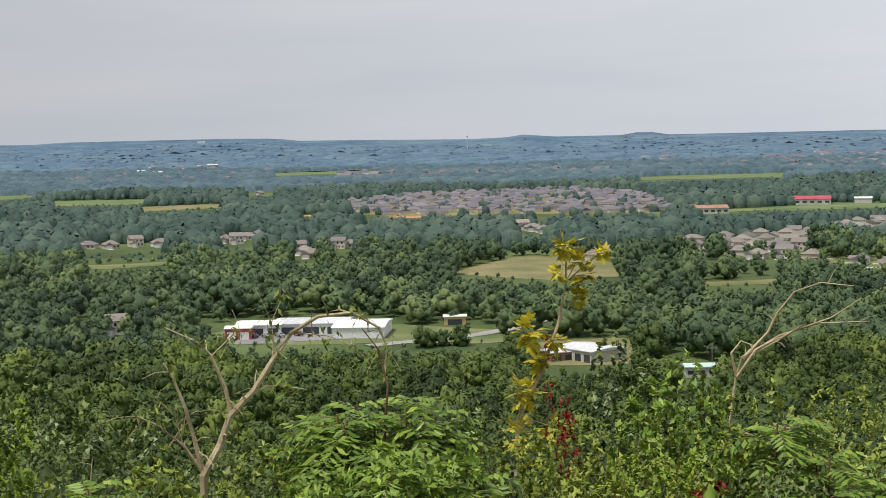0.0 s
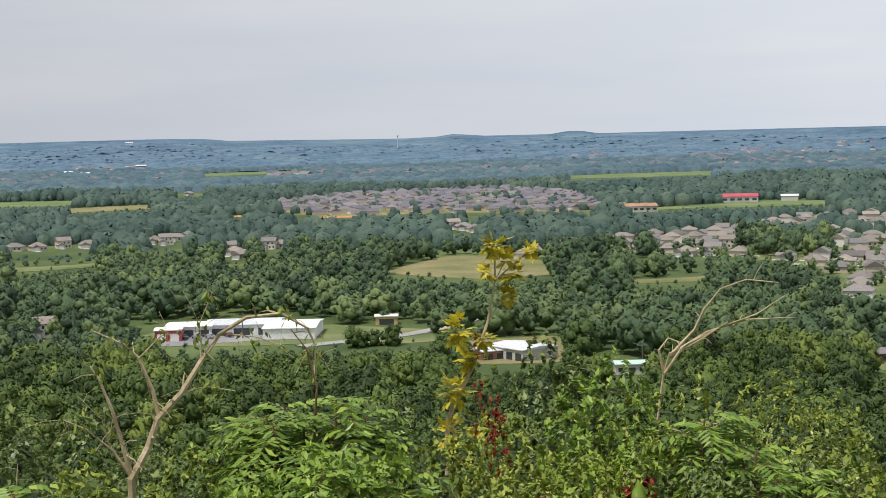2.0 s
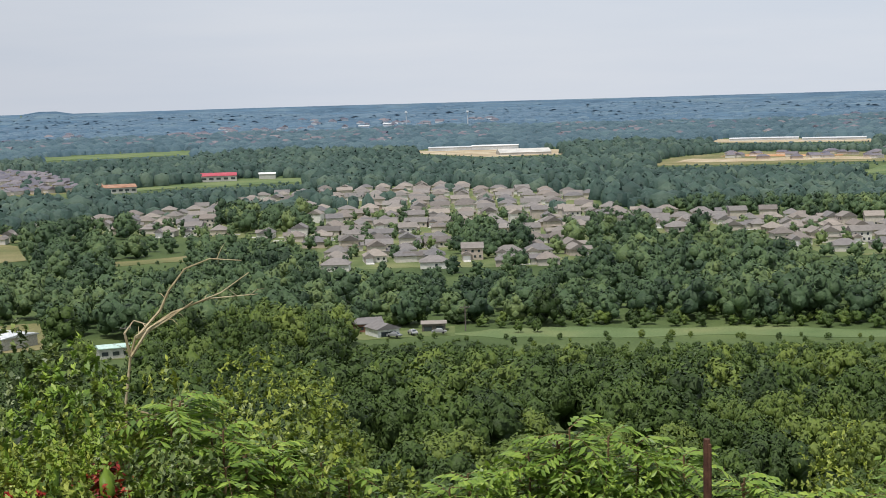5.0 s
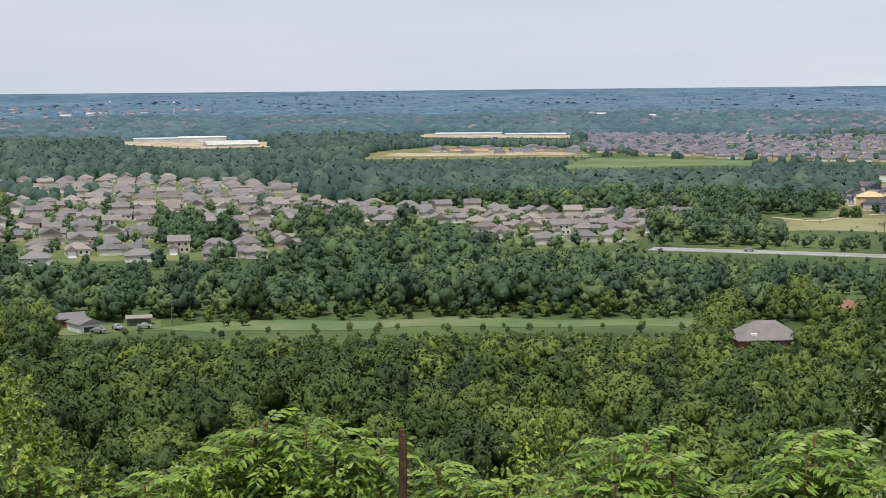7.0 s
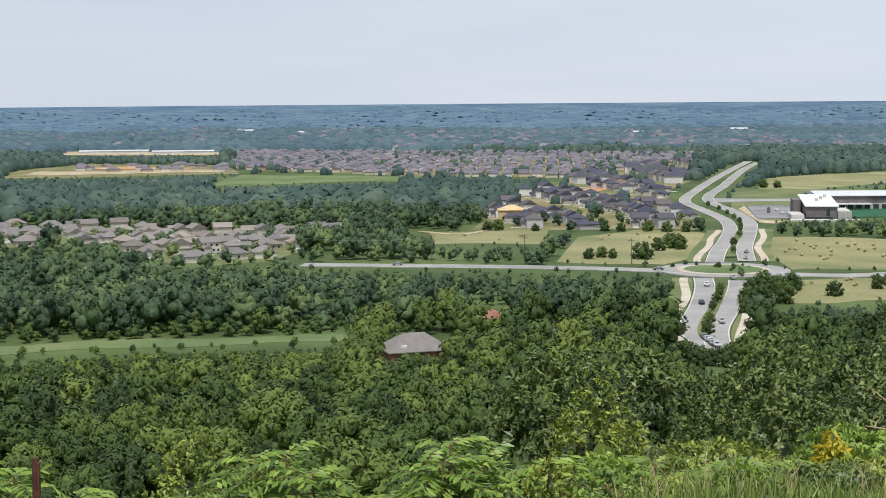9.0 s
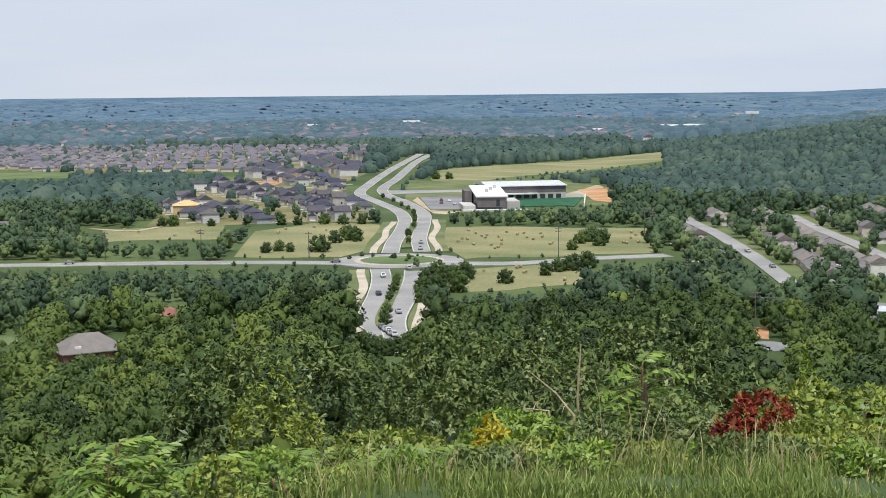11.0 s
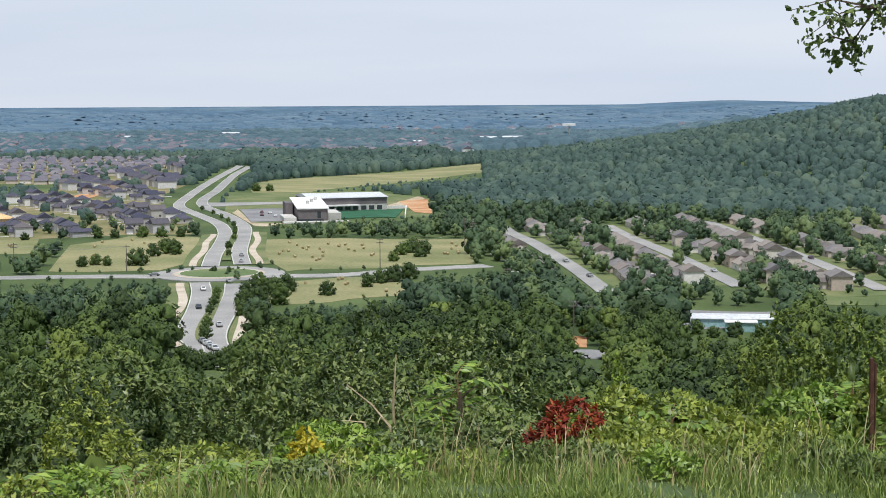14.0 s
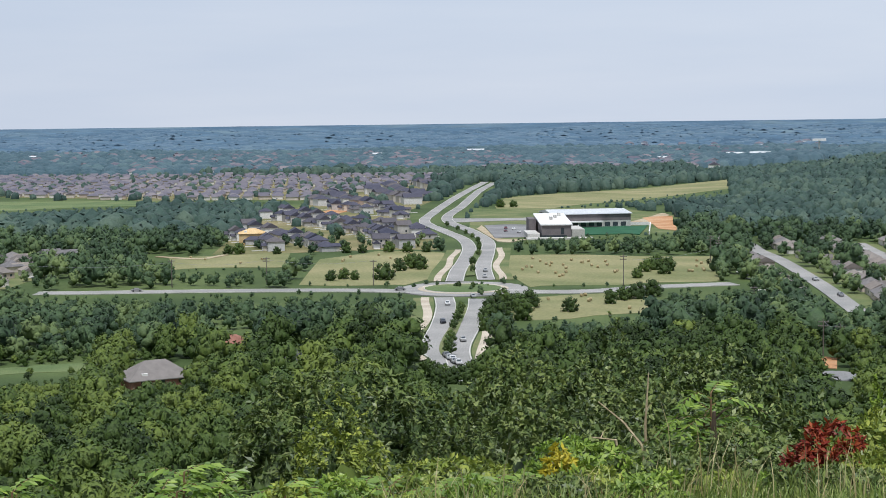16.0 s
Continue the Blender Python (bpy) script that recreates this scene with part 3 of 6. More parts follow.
def crown(seed, lobes, leaves, leaf, wide=0.40, low=0.30, core=0.90, lump=0.15, droop=0.0, slim=0.6, skirt=1.45, sprays=False, ruffle=0.35, bunch=1):
    """A tree of height 1: a dome of many leafy lobes. Returns vertices, quads, triangles and normals."""
    g = np.random.default_rng(seed)
    mid, up = (low + 0.92) / 2, (0.92 - low) / 2
    i = np.arange(lobes)
    zz = 1 - (i + 0.5) / lobes * skirt
    aa = i * 2.39996 + g.uniform(-.4, .4, lobes)
    rr = np.sqrt(np.clip(1 - zz * zz, 0.02, 1)) * g.uniform(0.78, 1.0, lobes)
    c = np.stack([rr * np.cos(aa) * (wide - lump * .7), rr * np.sin(aa) * (wide - lump * .7), mid + zz * (up - lump * .5) * g.uniform(.8, 1.08, lobes)], -1)
    s = lump * g.uniform(0.72, 1.25, lobes)
    c = np.concatenate([c, [(0, 0, mid)]])
    s = np.append(s, min(wide, up) * (0.78 if bunch == 1 else 0.45))
    n4 = leaves * 3
    pick = g.choice(len(s) - 1, n4, p=s[:-1] ** 2 / (s[:-1] ** 2).sum())
    d = g.normal(size=(n4, 3))
    d /= np.linalg.norm(d, axis=1)[:, None]
    d[:, 2] = np.where(d[:, 2] < -0.2, -d[:, 2], d[:, 2])
    pos = c[pick] + d * (s[pick] * g.uniform(0.90, 1.15, n4))[:, None]
    gap = np.linalg.norm(pos[:, None] - c[None], axis=2) / s[None]
    gap[np.arange(n4), pick] = 9
    keep = np.where(gap.min(1) > 0.9)[0][:leaves // bunch]
    pos, d = np.repeat(pos[keep], bunch, 0), np.repeat(d[keep], bunch, 0)
    k = len(pos)
    n = d + g.normal(size=d.shape) * ruffle + np.array([0, 0, 0.3])
    n /= np.linalg.norm(n, axis=1)[:, None]
    u = np.cross(n, g.normal(size=n.shape))
    u = u / np.linalg.norm(u, axis=1)[:, None] + d * 0.4 + np.array([0, 0, -droop])
    u /= np.linalg.norm(u, axis=1)[:, None]
    if bunch > 1:
        # a spray of leaves fans out from the end of each twig and droops
        u = u + g.normal(size=u.shape) * 0.3
        u /= np.linalg.norm(u, axis=1)[:, None]
        pos = pos + u * leaf * 1.1
    w = np.cross(n, u)
    w /= np.linalg.norm(w, axis=1)[:, None] + 1e-6
    sz = leaf * g.uniform(0.6, 1.3, k)[:, None]
    A, B = pos + u * sz * g.uniform(.8, 1.2, (k, 1)), pos - u * sz * g.uniform(.8, 1.2, (k, 1)) - n * sz * .2
    C, D = pos + w * sz * slim * g.uniform(.7, 1.2, (k, 1)) + n * sz * .15, pos - w * sz * slim * g.uniform(.7, 1.2, (k, 1))
    cv = (c[:, None] + ICO_V[None] * (s * core)[:, None, None] * g.uniform(.66, 1.16, (len(s), len(ICO_V), 1))).reshape(-1, 3)
    T = (ICO_T[None] + (np.arange(len(s)) * len(ICO_V))[:, None, None]).reshape(-1, 3)
    heart = np.array([0, 0, mid - up * .35])
    out = pos - heart
    out /= np.linalg.norm(out, axis=1)[:, None]
    co = cv - heart
    co /= np.linalg.norm(co, axis=1)[:, None] + 1e-6
    cn = np.tile(ICO_V, (len(s), 1)) * 0.75 + co * 0.4
    cn /= np.linalg.norm(cn, axis=1)[:, None] + 1e-6
    # leaves share the roundness of the lobe that they cover; pointed sprays more than single leaves
    corners = 3 if sprays else 4
    N = d * 0.75 + out * 0.40 + g.normal(size=d.shape) * 0.15 if sprays else n * 0.6 + d * 0.5 + out * 0.3
    N = np.repeat(N / np.linalg.norm(N, axis=1)[:, None], corners, 0)
    V = np.stack([A, C - u * sz * .6, D - u * sz * .6] if sprays else [A, C, B, D], 1).reshape(-1, 3)
    Q = np.zeros((0, 4), int) if sprays else np.arange(4 * k).reshape(-1, 4)
    T = T + len(V)
    if sprays:
        T = np.concatenate([np.arange(3 * k).reshape(-1, 3), T])
    return np.concatenate([V, cv]), Q, T, np.concatenate([N, cn])


def clump(seed, leaves=10):
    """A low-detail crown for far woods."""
    g = np.random.default_rng(seed)
    v = ICO_V * g.uniform(0.68, 1.2, (len(ICO_V), 1)) * np.array([0.42, 0.42, 0.50]) + np.array([0, 0, 0.48])
    # the canopy is closed: each crown goes down to the ground without an overhang
    under = ICO_V[:, 2] < -0.1
    v[under, :2] *= 1.15
    v[under, 2] = -0.08
    # far crowns are fine and open: up-tilted normals even their shading, imitating haze
    n = ICO_V * np.array([.6, .6, .6]) + np.array([0, 0, .18 if leaves else .9])
    n /= np.linalg.norm(n, axis=1)[:, None]
    if not leaves:
        return v, np.zeros((0, 4), int), ICO_T, n
    V, Q, T, N = crown(seed, 5, leaves, 0.10, core=0.9, lump=0.2, sprays=True)
    k = 3 * leaves
    return np.concatenate([V[:k], v]), Q, np.concatenate([T[:leaves], ICO_T + k]), np.concatenate([N[:k], n])


def trunk_bm(g, h, r):
    bm = bmesh.new()
    tube(bm, [(0, 0, -0.6), (g.uniform(-.1, .1), 0, h * .25), (g.uniform(-.2, .2), g.uniform(-.2, .2), h * .55), (0, 0, h * .8)], [r * 1.25, r, r * .7, r * .25], 7)
    for i in range(5):
        a, z = i * 1.3 + g.uniform(0, 1), h * (0.3 + 0.08 * i)
        e = Vector((math.cos(a), math.sin(a), 0)) * h * 0.26
        tube(bm, [(0, 0, z), (e.x * .5, e.y * .5, z + h * .09), (e.x, e.y, z + h * .16)], [r * .45, r * .3, r * .12], 5)
    return bm


ROAD_PTS = np.array([(p.x, p.y) for key, l in LINES.items() for p in l if key.startswith(("south", "north", "west", "east", "field"))])
ROAD_SEEN = ROAD_PTS[np.hypot(ROAD_PTS[:, 0], ROAD_PTS[:, 1]) > 418]
STREET_PTS = np.array([(p.x, p.y) for key, l in LINES.items() for p in l if key.startswith(("estate", "factory"))])
VIEWS = [  # gaps in the woods through which roofs show
    [(43.9, 425), (45.9, 425), (45.8, 444), (44.4, 442)], [(49.5, 430), (50.4, 430), (50.2, 456), (49.7, 456)], [(47.1, 482), (48.1, 482), (48.1, 500), (47.1, 500)],
    [(-13.6, 1045), (-10.2, 1045), (-10.2, 955), (-13.6, 955)], [(-8.5, 1085), (-6.9, 1085), (-6.9, 985), (-8.5, 985)], [(-5.8, 945), (-4.7, 925), (-4.7, 850), (-5.8, 860)],
    [(-4.3, 965), (-3.4, 965), (-3.4, 905), (-4.3, 905)], [(-1.0, 1020), (-0.4, 1020), (-0.4, 985), (-1.0, 985)], [(2.6, 1115), (4.0, 1090), (4.0, 1030), (2.6, 1060)],
    [(-12.7, 575), (-12.0, 575), (-12.0, 552), (-12.7, 552)], [(-7.5, 1900), (-6.2, 1900), (-6.2, 1830), (-7.5, 1830)],
]
GROVES = [[(13.5, 945), (17.0, 930), (17.0, 800), (13.5, 815)], [(16.5, 1090), (19.1, 985), (19.1, 925), (16.5, 1020)], [(22.4, 760), (25.0, 760), (25.0, 660), (22.4, 660)],
          [(26.6, 760), (29.5, 760), (29.5, 700), (26.6, 700)], [(69.8, 700), (72.2, 690), (72.2, 650), (69.8, 660)], [(76.5, 790), (79.5, 780), (79.5, 735), (76.5, 745)]]
CLEAR = [f[2] for f in FIELDS] + VIEWS


def near_road(x, y, gap, pts=None):
    pts = ROAD_PTS if pts is None else pts
    out = np.zeros(len(x), bool)
    for i in range(0, len(x), 4000):
        d2 = (x[i:i + 4000, None] - pts[None, :, 0]) ** 2 + (y[i:i + 4000, None] - pts[None, :, 1]) ** 2
        out[i:i + 4000] = d2.min(1) < gap * gap
    return out


def sites(dmin, dmax, spacing, seed, az0=-20.5, az1=87.5, height=(8.5, 13.5), hood_keep=0.10, warp=True):
    """Where the woods' trees stand: x, y, ground height and tree height, with fields, roads and lots left open."""
    g = np.random.default_rng(seed)
    n = int(2 * dmax / spacing) + 2
    X, Y = np.meshgrid(np.arange(n) * spacing - dmax, np.arange(n // 2 + 4) * spacing - spacing * 2 - dmax * 0.05)
    X = X + (np.arange(X.shape[0]) % 2)[:, None] * spacing / 2
    x, y = (X + g.uniform(-.36, .36, X.shape) * spacing).ravel(), (Y + g.uniform(-.36, .36, X.shape) * spacing).ravel()
    r, az = np.hypot(x, y), np.degrees(np.arctan2(x, y))
    ok = (r > dmin) & (r <= dmax) & (az > az0) & (az < az1)
    x, y, r, az = x[ok], y[ok], r[ok], az[ok]
    h = g.uniform(*height, len(x)) * (0.9 + 0.16 * np.sin(x / 47) * np.cos(y / 39))
    z = ground_z(x, y)
    for _ in range(5):
        block = np.zeros(len(x), bool)
        for f in (0.1, 0.2, 0.3, 0.4, 0.5, 0.6, 0.7, 0.8, 0.9, 1.0):
            dd = (r + 3.5 * f) * 70 / (70 - np.clip(z + h * 1.04 * f - FLOOR, 0, 62))
            for poly in CLEAR:
                block |= in_poly(az, dd, poly)
            block |= near_road(dd * np.sin(np.radians(az)), dd * np.cos(np.radians(az)), 7.5, ROAD_SEEN) & (r > 250)
            block |= near_road(dd * np.sin(np.radians(az)), dd * np.cos(np.radians(az)), 3, STREET_PTS) & (r > 480)
        h = np.where(block, h * 0.7, h)
    hood = np.zeros(len(x), bool)
    for poly in HOODS.values():
        hood |= in_poly(az, r, poly) | in_poly(az, r * 70 / (70 - np.clip(z + h * .8 - FLOOR, 0, 62)), poly)
    for poly in GROVES:
        hood &= ~in_poly(az, r, poly)
    drop = block & (r > 200) & (h < 1.2)
    for poly in CLEAR:
        drop |= in_poly(az, r, poly) | (in_poly(az, r - 5, poly) & (h > 6))
    drop |= near_road(x, y, 12) & (r > 395)
    drop |= near_road(x, y, 5.5, STREET_PTS) & (r > 395)
    drop |= hood & (g.uniform(size=len(x)) > hood_keep + 0.42 * (az > 66))
    for bx, by, br in NO_TREES:
        drop |= (x - bx) ** 2 + (y - by) ** 2 < br * br
    h = np.where(hood, np.minimum(h, g.uniform(4, 8, len(x)) + 3.2 * (az > 66)), h)
    k = ~drop
    return x[k], y[k], z[k], h[k], g


def wood(name, variants, x, y, z, h, g, mat, label, fat=(1.0, 1.35), flat=1.0):
    """All these trees as one joined object."""
    Vs, Qs, Ts, Ns, tint, off = [], [], [], [], [], 0
    which = g.integers(0, len(variants), len(x))
    a, wd = g.uniform(0, 6.28, len(x)), g.uniform(*fat, len(x))
    tone = np.clip(0.44 + 0.24 * g.normal(size=len(x)) + 0.20 * np.sin(x / 61 + 1) * np.cos(y / 83), 0, 1)
    for v, (V, Q, T, N) in enumerate(variants):
        s = np.where(which == v)[0]
        ca, sa = np.cos(a[s])[:, None], np.sin(a[s])[:, None]
        k = (h[s] * wd[s])[:, None]
        out = np.stack([x[s][:, None] + k * (V[:, 0] * ca - V[:, 1] * sa), y[s][:, None] + k * (V[:, 0] * sa + V[:, 1] * ca), z[s][:, None] + h[s][:, None] * flat * V[:, 2]], -1)
        Ns.append(np.stack([N[:, 0] * ca - N[:, 1] * sa, N[:, 0] * sa + N[:, 1] * ca, np.broadcast_to(N[:, 2], (len(s), len(N)))], -1).reshape(-1, 3))
        base = off + np.arange(len(s))[:, None, None] * len(V)
        Vs.append(out.reshape(-1, 3)), Qs.append((Q[None] + base).reshape(-1, 4)), Ts.append((T[None] + base).reshape(-1, 3))
        tint.append(np.repeat(tone[s], len(V)))
        off += len(s) * len(V)
    ob = new(name, npmesh(name, np.concatenate(Vs), np.concatenate(Qs), np.concatenate(Ts), mat, np.concatenate(tint), True, np.concatenate(Ns)))
    return tagged(ob, label, "woods", kind="stuff")


NO_TREES = []  # x, y, radius of the buildings that stand among trees


def clear_round(az, d, radius):
    p = P(az, d)
    NO_TREES.append((p.x, p.y, radius))


for _c in ((44.9, 424, 13), (44.9, 436, 12), (49.95, 433, 10), (47.6, 492, 9), (44.8, 404, 13), (49.95, 398, 9), (47.6, 462, 9), (19.4, 447, 14), (21.4, 452, 12), (9.4, 440, 16), (5.0, 480, 24), (-5.5, 555, 40), (48.5, 872, 14), (75.6, 475, 14)):
    clear_round(*_c)

def street_rows(poly, across, pitch, gap, turn, seed, keep=0.93):
    """House plots inside an outline, in rows turned by an angle: bearing, distance, turn."""
    g = np.random.default_rng(seed)
    pts = [P(*p) for p in poly]
    cx, cy = sum(p.x for p in pts) / len(pts), sum(p.y for p in pts) / len(pts)
    reach = max(math.hypot(p.x - cx, p.y - cy) for p in pts)
    ca, sa = math.cos(turn), math.sin(turn)
    out, v, row = [], -reach, 0
    while v < reach:
        u = -reach
        while u < reach:
            uu, vv = u + g.uniform(-2, 2), v + g.uniform(-2.5, 2.5) + 16 * math.sin(u / 90 + v / 140)
            x, y = cx + uu * ca - vv * sa, cy + uu * sa + vv * ca
            az, d = math.degrees(math.atan2(x, y)), math.hypot(x, y)
            if bool(in_poly(az, d, poly)) and g.uniform() < keep and not any(bool(in_poly(az, d, q)) for q in GROVES):
                out.append((x, y, turn + (math.pi if row % 2 else 0) + g.uniform(-.15, .15) + math.pi / 2 * int(g.choice((0, 0, 0, 1, -1)))))
            u += across
        v += pitch if row % 2 == 0 else gap
        row += 1
    return out, g


def along_street(line, pitch, offset, seed, keep=0.93):
    """House plots on both sides of a street."""
    g = np.random.default_rng(seed)
    out, run = [], 0.0
    for p, q in zip(line, line[1:]):
        run += (q - p).length
        if run < pitch:
            continue
        run = 0.0
        d = (q - p).normalized()
        for s in (-1, 1):
            if g.uniform() < keep:
                o = p + Vector((d.y, -d.x, 0)) * s * (offset + g.uniform(-1, 1))
                out.append((o.x, o.y, math.atan2(d.y, d.x) + (math.pi if s < 0 else 0) + g.uniform(-.05, .05)))
    return out


PLOTS = {"A": street_rows(HOODS["A"], 14.5, 22, 31, radians(-22), 21)[0]}
PLOTS["B"] = [p for i in range(1, 5) for p in along_street(spline(ROADS["estate_b%d" % i], 4.7), 13.5, 15.5, 220 + i, 0.92)]
PLOTS["C"] = [p for p in street_rows(HOODS["C"], 15.0, 25, 50, radians(52), 23)[0] if not near_road(np.array([p[0]]), np.array([p[1]]), 18)[0]]
for p in PLOTS["A"] + PLOTS["B"] + PLOTS["C"]:
    NO_TREES.append((p[0], p[1], 6.0))

HI = [crown(100 + i, 28, 820, 0.034, wide=w, low=l, lump=0.125, core=0.88, sprays=True) for i, (w, l) in enumerate(((0.46, 0.16), (0.42, 0.20), (0.50, 0.14), (0.39, 0.12), (0.46, 0.22)))]
MIDV = [crown(200 + i, 13, 270, 0.048, wide=w, low=0.02, lump=0.155, skirt=1.85, core=0.84, sprays=True) for i, w in enumerate((0.44, 0.39, 0.48, 0.42))]
LOWV = [crown(300 + i, 7, 62, 0.072, wide=w, low=0.0, lump=0.19, skirt=1.85, core=0.9, sprays=True) for i, w in enumerate((0.44, 0.40, 0.48))]
FARV = [clump(400 + i, 7) for i in range(5)]
VFARV = [clump(500 + i, 0) for i in range(4)]

sx, sy, sz_, sh, g = sites(142, 262, 10.4, 11, height=(8.5, 16.5))
order = np.argsort(np.hypot(sx, sy))
proto = []
for i, (V, Q, T, N) in enumerate(HI):
    tr = part("tree", trunk_bm(g, 1.0, 0.02), M_BARK)
    me = npmesh("crown", V, Q, T, M_LEAF, np.full(len(V), 0.15 + 0.17 * i), True, N)
    part("crown", me, M_LEAF, tr)
    tagged(tr, "broad-crowned green oak on the wooded hillside", "tree", "trees on the slope")
    proto.append(tr)
used = [False] * len(proto)
for n_, i in enumerate(order[:290]):
    k = int(g.integers(0, len(proto)))
    s, w = sh[i], g.uniform(0.82, 1.10)
    m = Matrix.Translation((sx[i], sy[i], sz_[i])) @ Matrix.Rotation(g.uniform(0, 6.28), 4, "Z") @ Matrix.Diagonal((s * w, s * w, s, 1))
    if used[k]:
        tr = proto[k].copy()
        scene.collection.objects.link(tr)
        for c in proto[k].children:
            cc = c.copy()
            scene.collection.objects.link(cc)
            cc.parent = tr
    else:
        tr, used[k] = proto[k], True
    tr.matrix_basis = m
rest = order[290:]
wood("hillside_trees", HI, sx[rest], sy[rest], sz_[rest], sh[rest], g, M_LEAF, "dense green broadleaf trees down the slope", (0.82, 1.10))
x, y, z, h, g = sites(262, 460, 10.2, 12, height=(8, 16))
wood("hillside_trees", MIDV, x, y, z, h, g, M_LEAF, "dense green broadleaf woods at the foot of the slope", (0.86, 1.14))
x, y, z, h, g = sites(390, 478, 6.4, 18, az0=17, az1=55, height=(2.6, 5.5))
wood("undergrowth_shrubs", LOWV, x, y, z, h, g, M_LEAF, "low green shrubs and saplings at the wood's edge", (1.0, 1.5))
x, y, z, h, g = sites(460, 900, 10.6, 13, height=(7, 16), hood_keep=0.32)
wood("valley_trees", LOWV, x, y, z, h, g, M_LEAF_MID_HAZE, "green woods and hedgerows on the valley floor", (0.85, 1.2))
x, y, z, h, g = sites(900, 1780, 9.8, 17, az0=65.0, height=(5, 11))
wood("hill_trees", FARV, x, y, z, h, g, M_LEAF_FAR_HAZE, "closed canopy of trees over the far hill", (1.0, 1.8))
x, y, z, h, g = sites(900, 1950, 12.8, 14, az1=65.0, height=(7, 15), hood_keep=0.13)
wood("valley_trees", FARV, x, y, z, h, g, M_LEAF_FAR_HAZE, "woods further down the valley, tinted blue-green for haze", (1.0, 1.8))
x, y, z, h, g = sites(1950, 3250, 24, 15, az1=76, height=(8, 12), hood_keep=0.05)
wood("distant_woods", VFARV, x, y, z, h, g, M_LEAF_BLUE_HAZE, "woods in the distance, coloured blue-green for haze", (2.0, 3.2))
x, y, z, h, g = sites(3000, 4860, 36, 16, height=(3.5, 8.0))
r = np.hypot(x, y)
h = h * (1 - 0.62 * smooth(4000, 4800, r))
keep = g.uniform(size=len(x)) < 0.9 + 0.3 * np.sin(x / 190 + 2 * np.sin(y / 310))
near = keep & (r < 3800)
keep &= r >= 3800
wood("distant_woods", VFARV, x[near], y[near], z[near], h[near], g, M_LEAF_HORIZON_HAZE, "woods on the far plain, coloured blue-green for haze", (3.6, 7.0))
wood("distant_woods", VFARV, x[keep], y[keep], z[keep], h[keep], g, M_LEAF_HORIZON_HAZE, "woods on the horizon, coloured blue for haze", (6.0, 12.0))

# ---- houses ----
def roof_bm(w, d, base, rise, gable=False, over=0.5):
    """A hipped or gabled roof with thick eaves, ridge along x."""
    bm = bmesh.new()
    x, y = w / 2 + over, d / 2 + over
    rx = x if gable else max(0.4, x - y * 0.95)
    for dz in (0,):
        e = [bm.verts.new(c) for c in ((-x, -y, base), (x, -y, base), (x, y, base), (-x, y, base))]
        l = [bm.verts.new(c) for c in ((-x, -y, base - .22), (x, -y, base - .22), (x, y, base - .22), (-x, y, base - .22))]
        r = [bm.verts.new((-rx, 0, base + rise)), bm.verts.new((rx, 0, base + rise))]
    bm.faces.new((e[0], e[1], r[1], r[0]))
    bm.faces.new((e[2], e[3], r[0], r[1]))
    bm.faces.new((e[1], e[2], r[1]))
    bm.faces.new((e[3], e[0], r[0]))
    for i in range(4):
        j = (i + 1) % 4
        bm.faces.new((l[i], l[j], e[j], e[i]))
    bm.faces.new(l[::-1])
    return bm


def house(kind, w, d, storeys, rise, roof, wall, label, gable=False):
    """A house whose front faces -y: walls, roof, a forward wing, garage door and windows."""
    e = new("house")
    tagged(e, label, "house", "houses of the estate")
    hgt = 2.7 * storeys + 0.3
    part("wall", boxed(-w / 2, w / 2, -d / 2, d / 2, -0.8, hgt), wall, e)
    part("roof", roof_bm(w, d, hgt + 0.2, rise, gable), roof, e)
    ww = w * 0.42
    part("wing_wall", boxed(-w / 2 + .15, -w / 2 + ww, -d / 2 - 2.4, -d / 2 + .1, -0.8, 2.85), wall, e)
    bm = roof_bm(d * 0.5 + 4, ww, 3.05, rise * 0.62, True)
    bmesh.ops.rotate(bm, verts=bm.verts[:], cent=(0, 0, 0), matrix=Matrix.Rotation(math.pi / 2, 3, "Z"))
    bmesh.ops.translate(bm, verts=bm.verts[:], vec=(-w / 2 + ww / 2 + .05, -d / 2 + d * .25 - .9, 0))
    part("wing_roof", bm, roof, e)
    part("garage_door", boxed(-w / 2 + .6, -w / 2 + ww - .4, -d / 2 - 2.46, -d / 2 - 2.38, 0, 2.3), M_TRIM, e, "white garage door")
    part("driveway", boxed(-w / 2 + .5, -w / 2 + ww - .3, -d / 2 - 9.5, -d / 2 - 2.5, -0.4, 0.10), M_CONC, e, "pale concrete driveway")
    for s in range(storeys):
        for fx in ((0.12, 0.36) if s == 0 else (-0.3, 0.0, 0.3)):
            part("window", boxed(fx * w - .6, fx * w + .6, -d / 2 - .06, -d / 2 + .03, 1.0 + 2.7 * s, 2.3 + 2.7 * s), M_GLASS, e)
    part("window", boxed(-1.6, -0.3, d / 2 - .03, d / 2 + .06, 0.9, 2.2), M_GLASS, e)
    return e


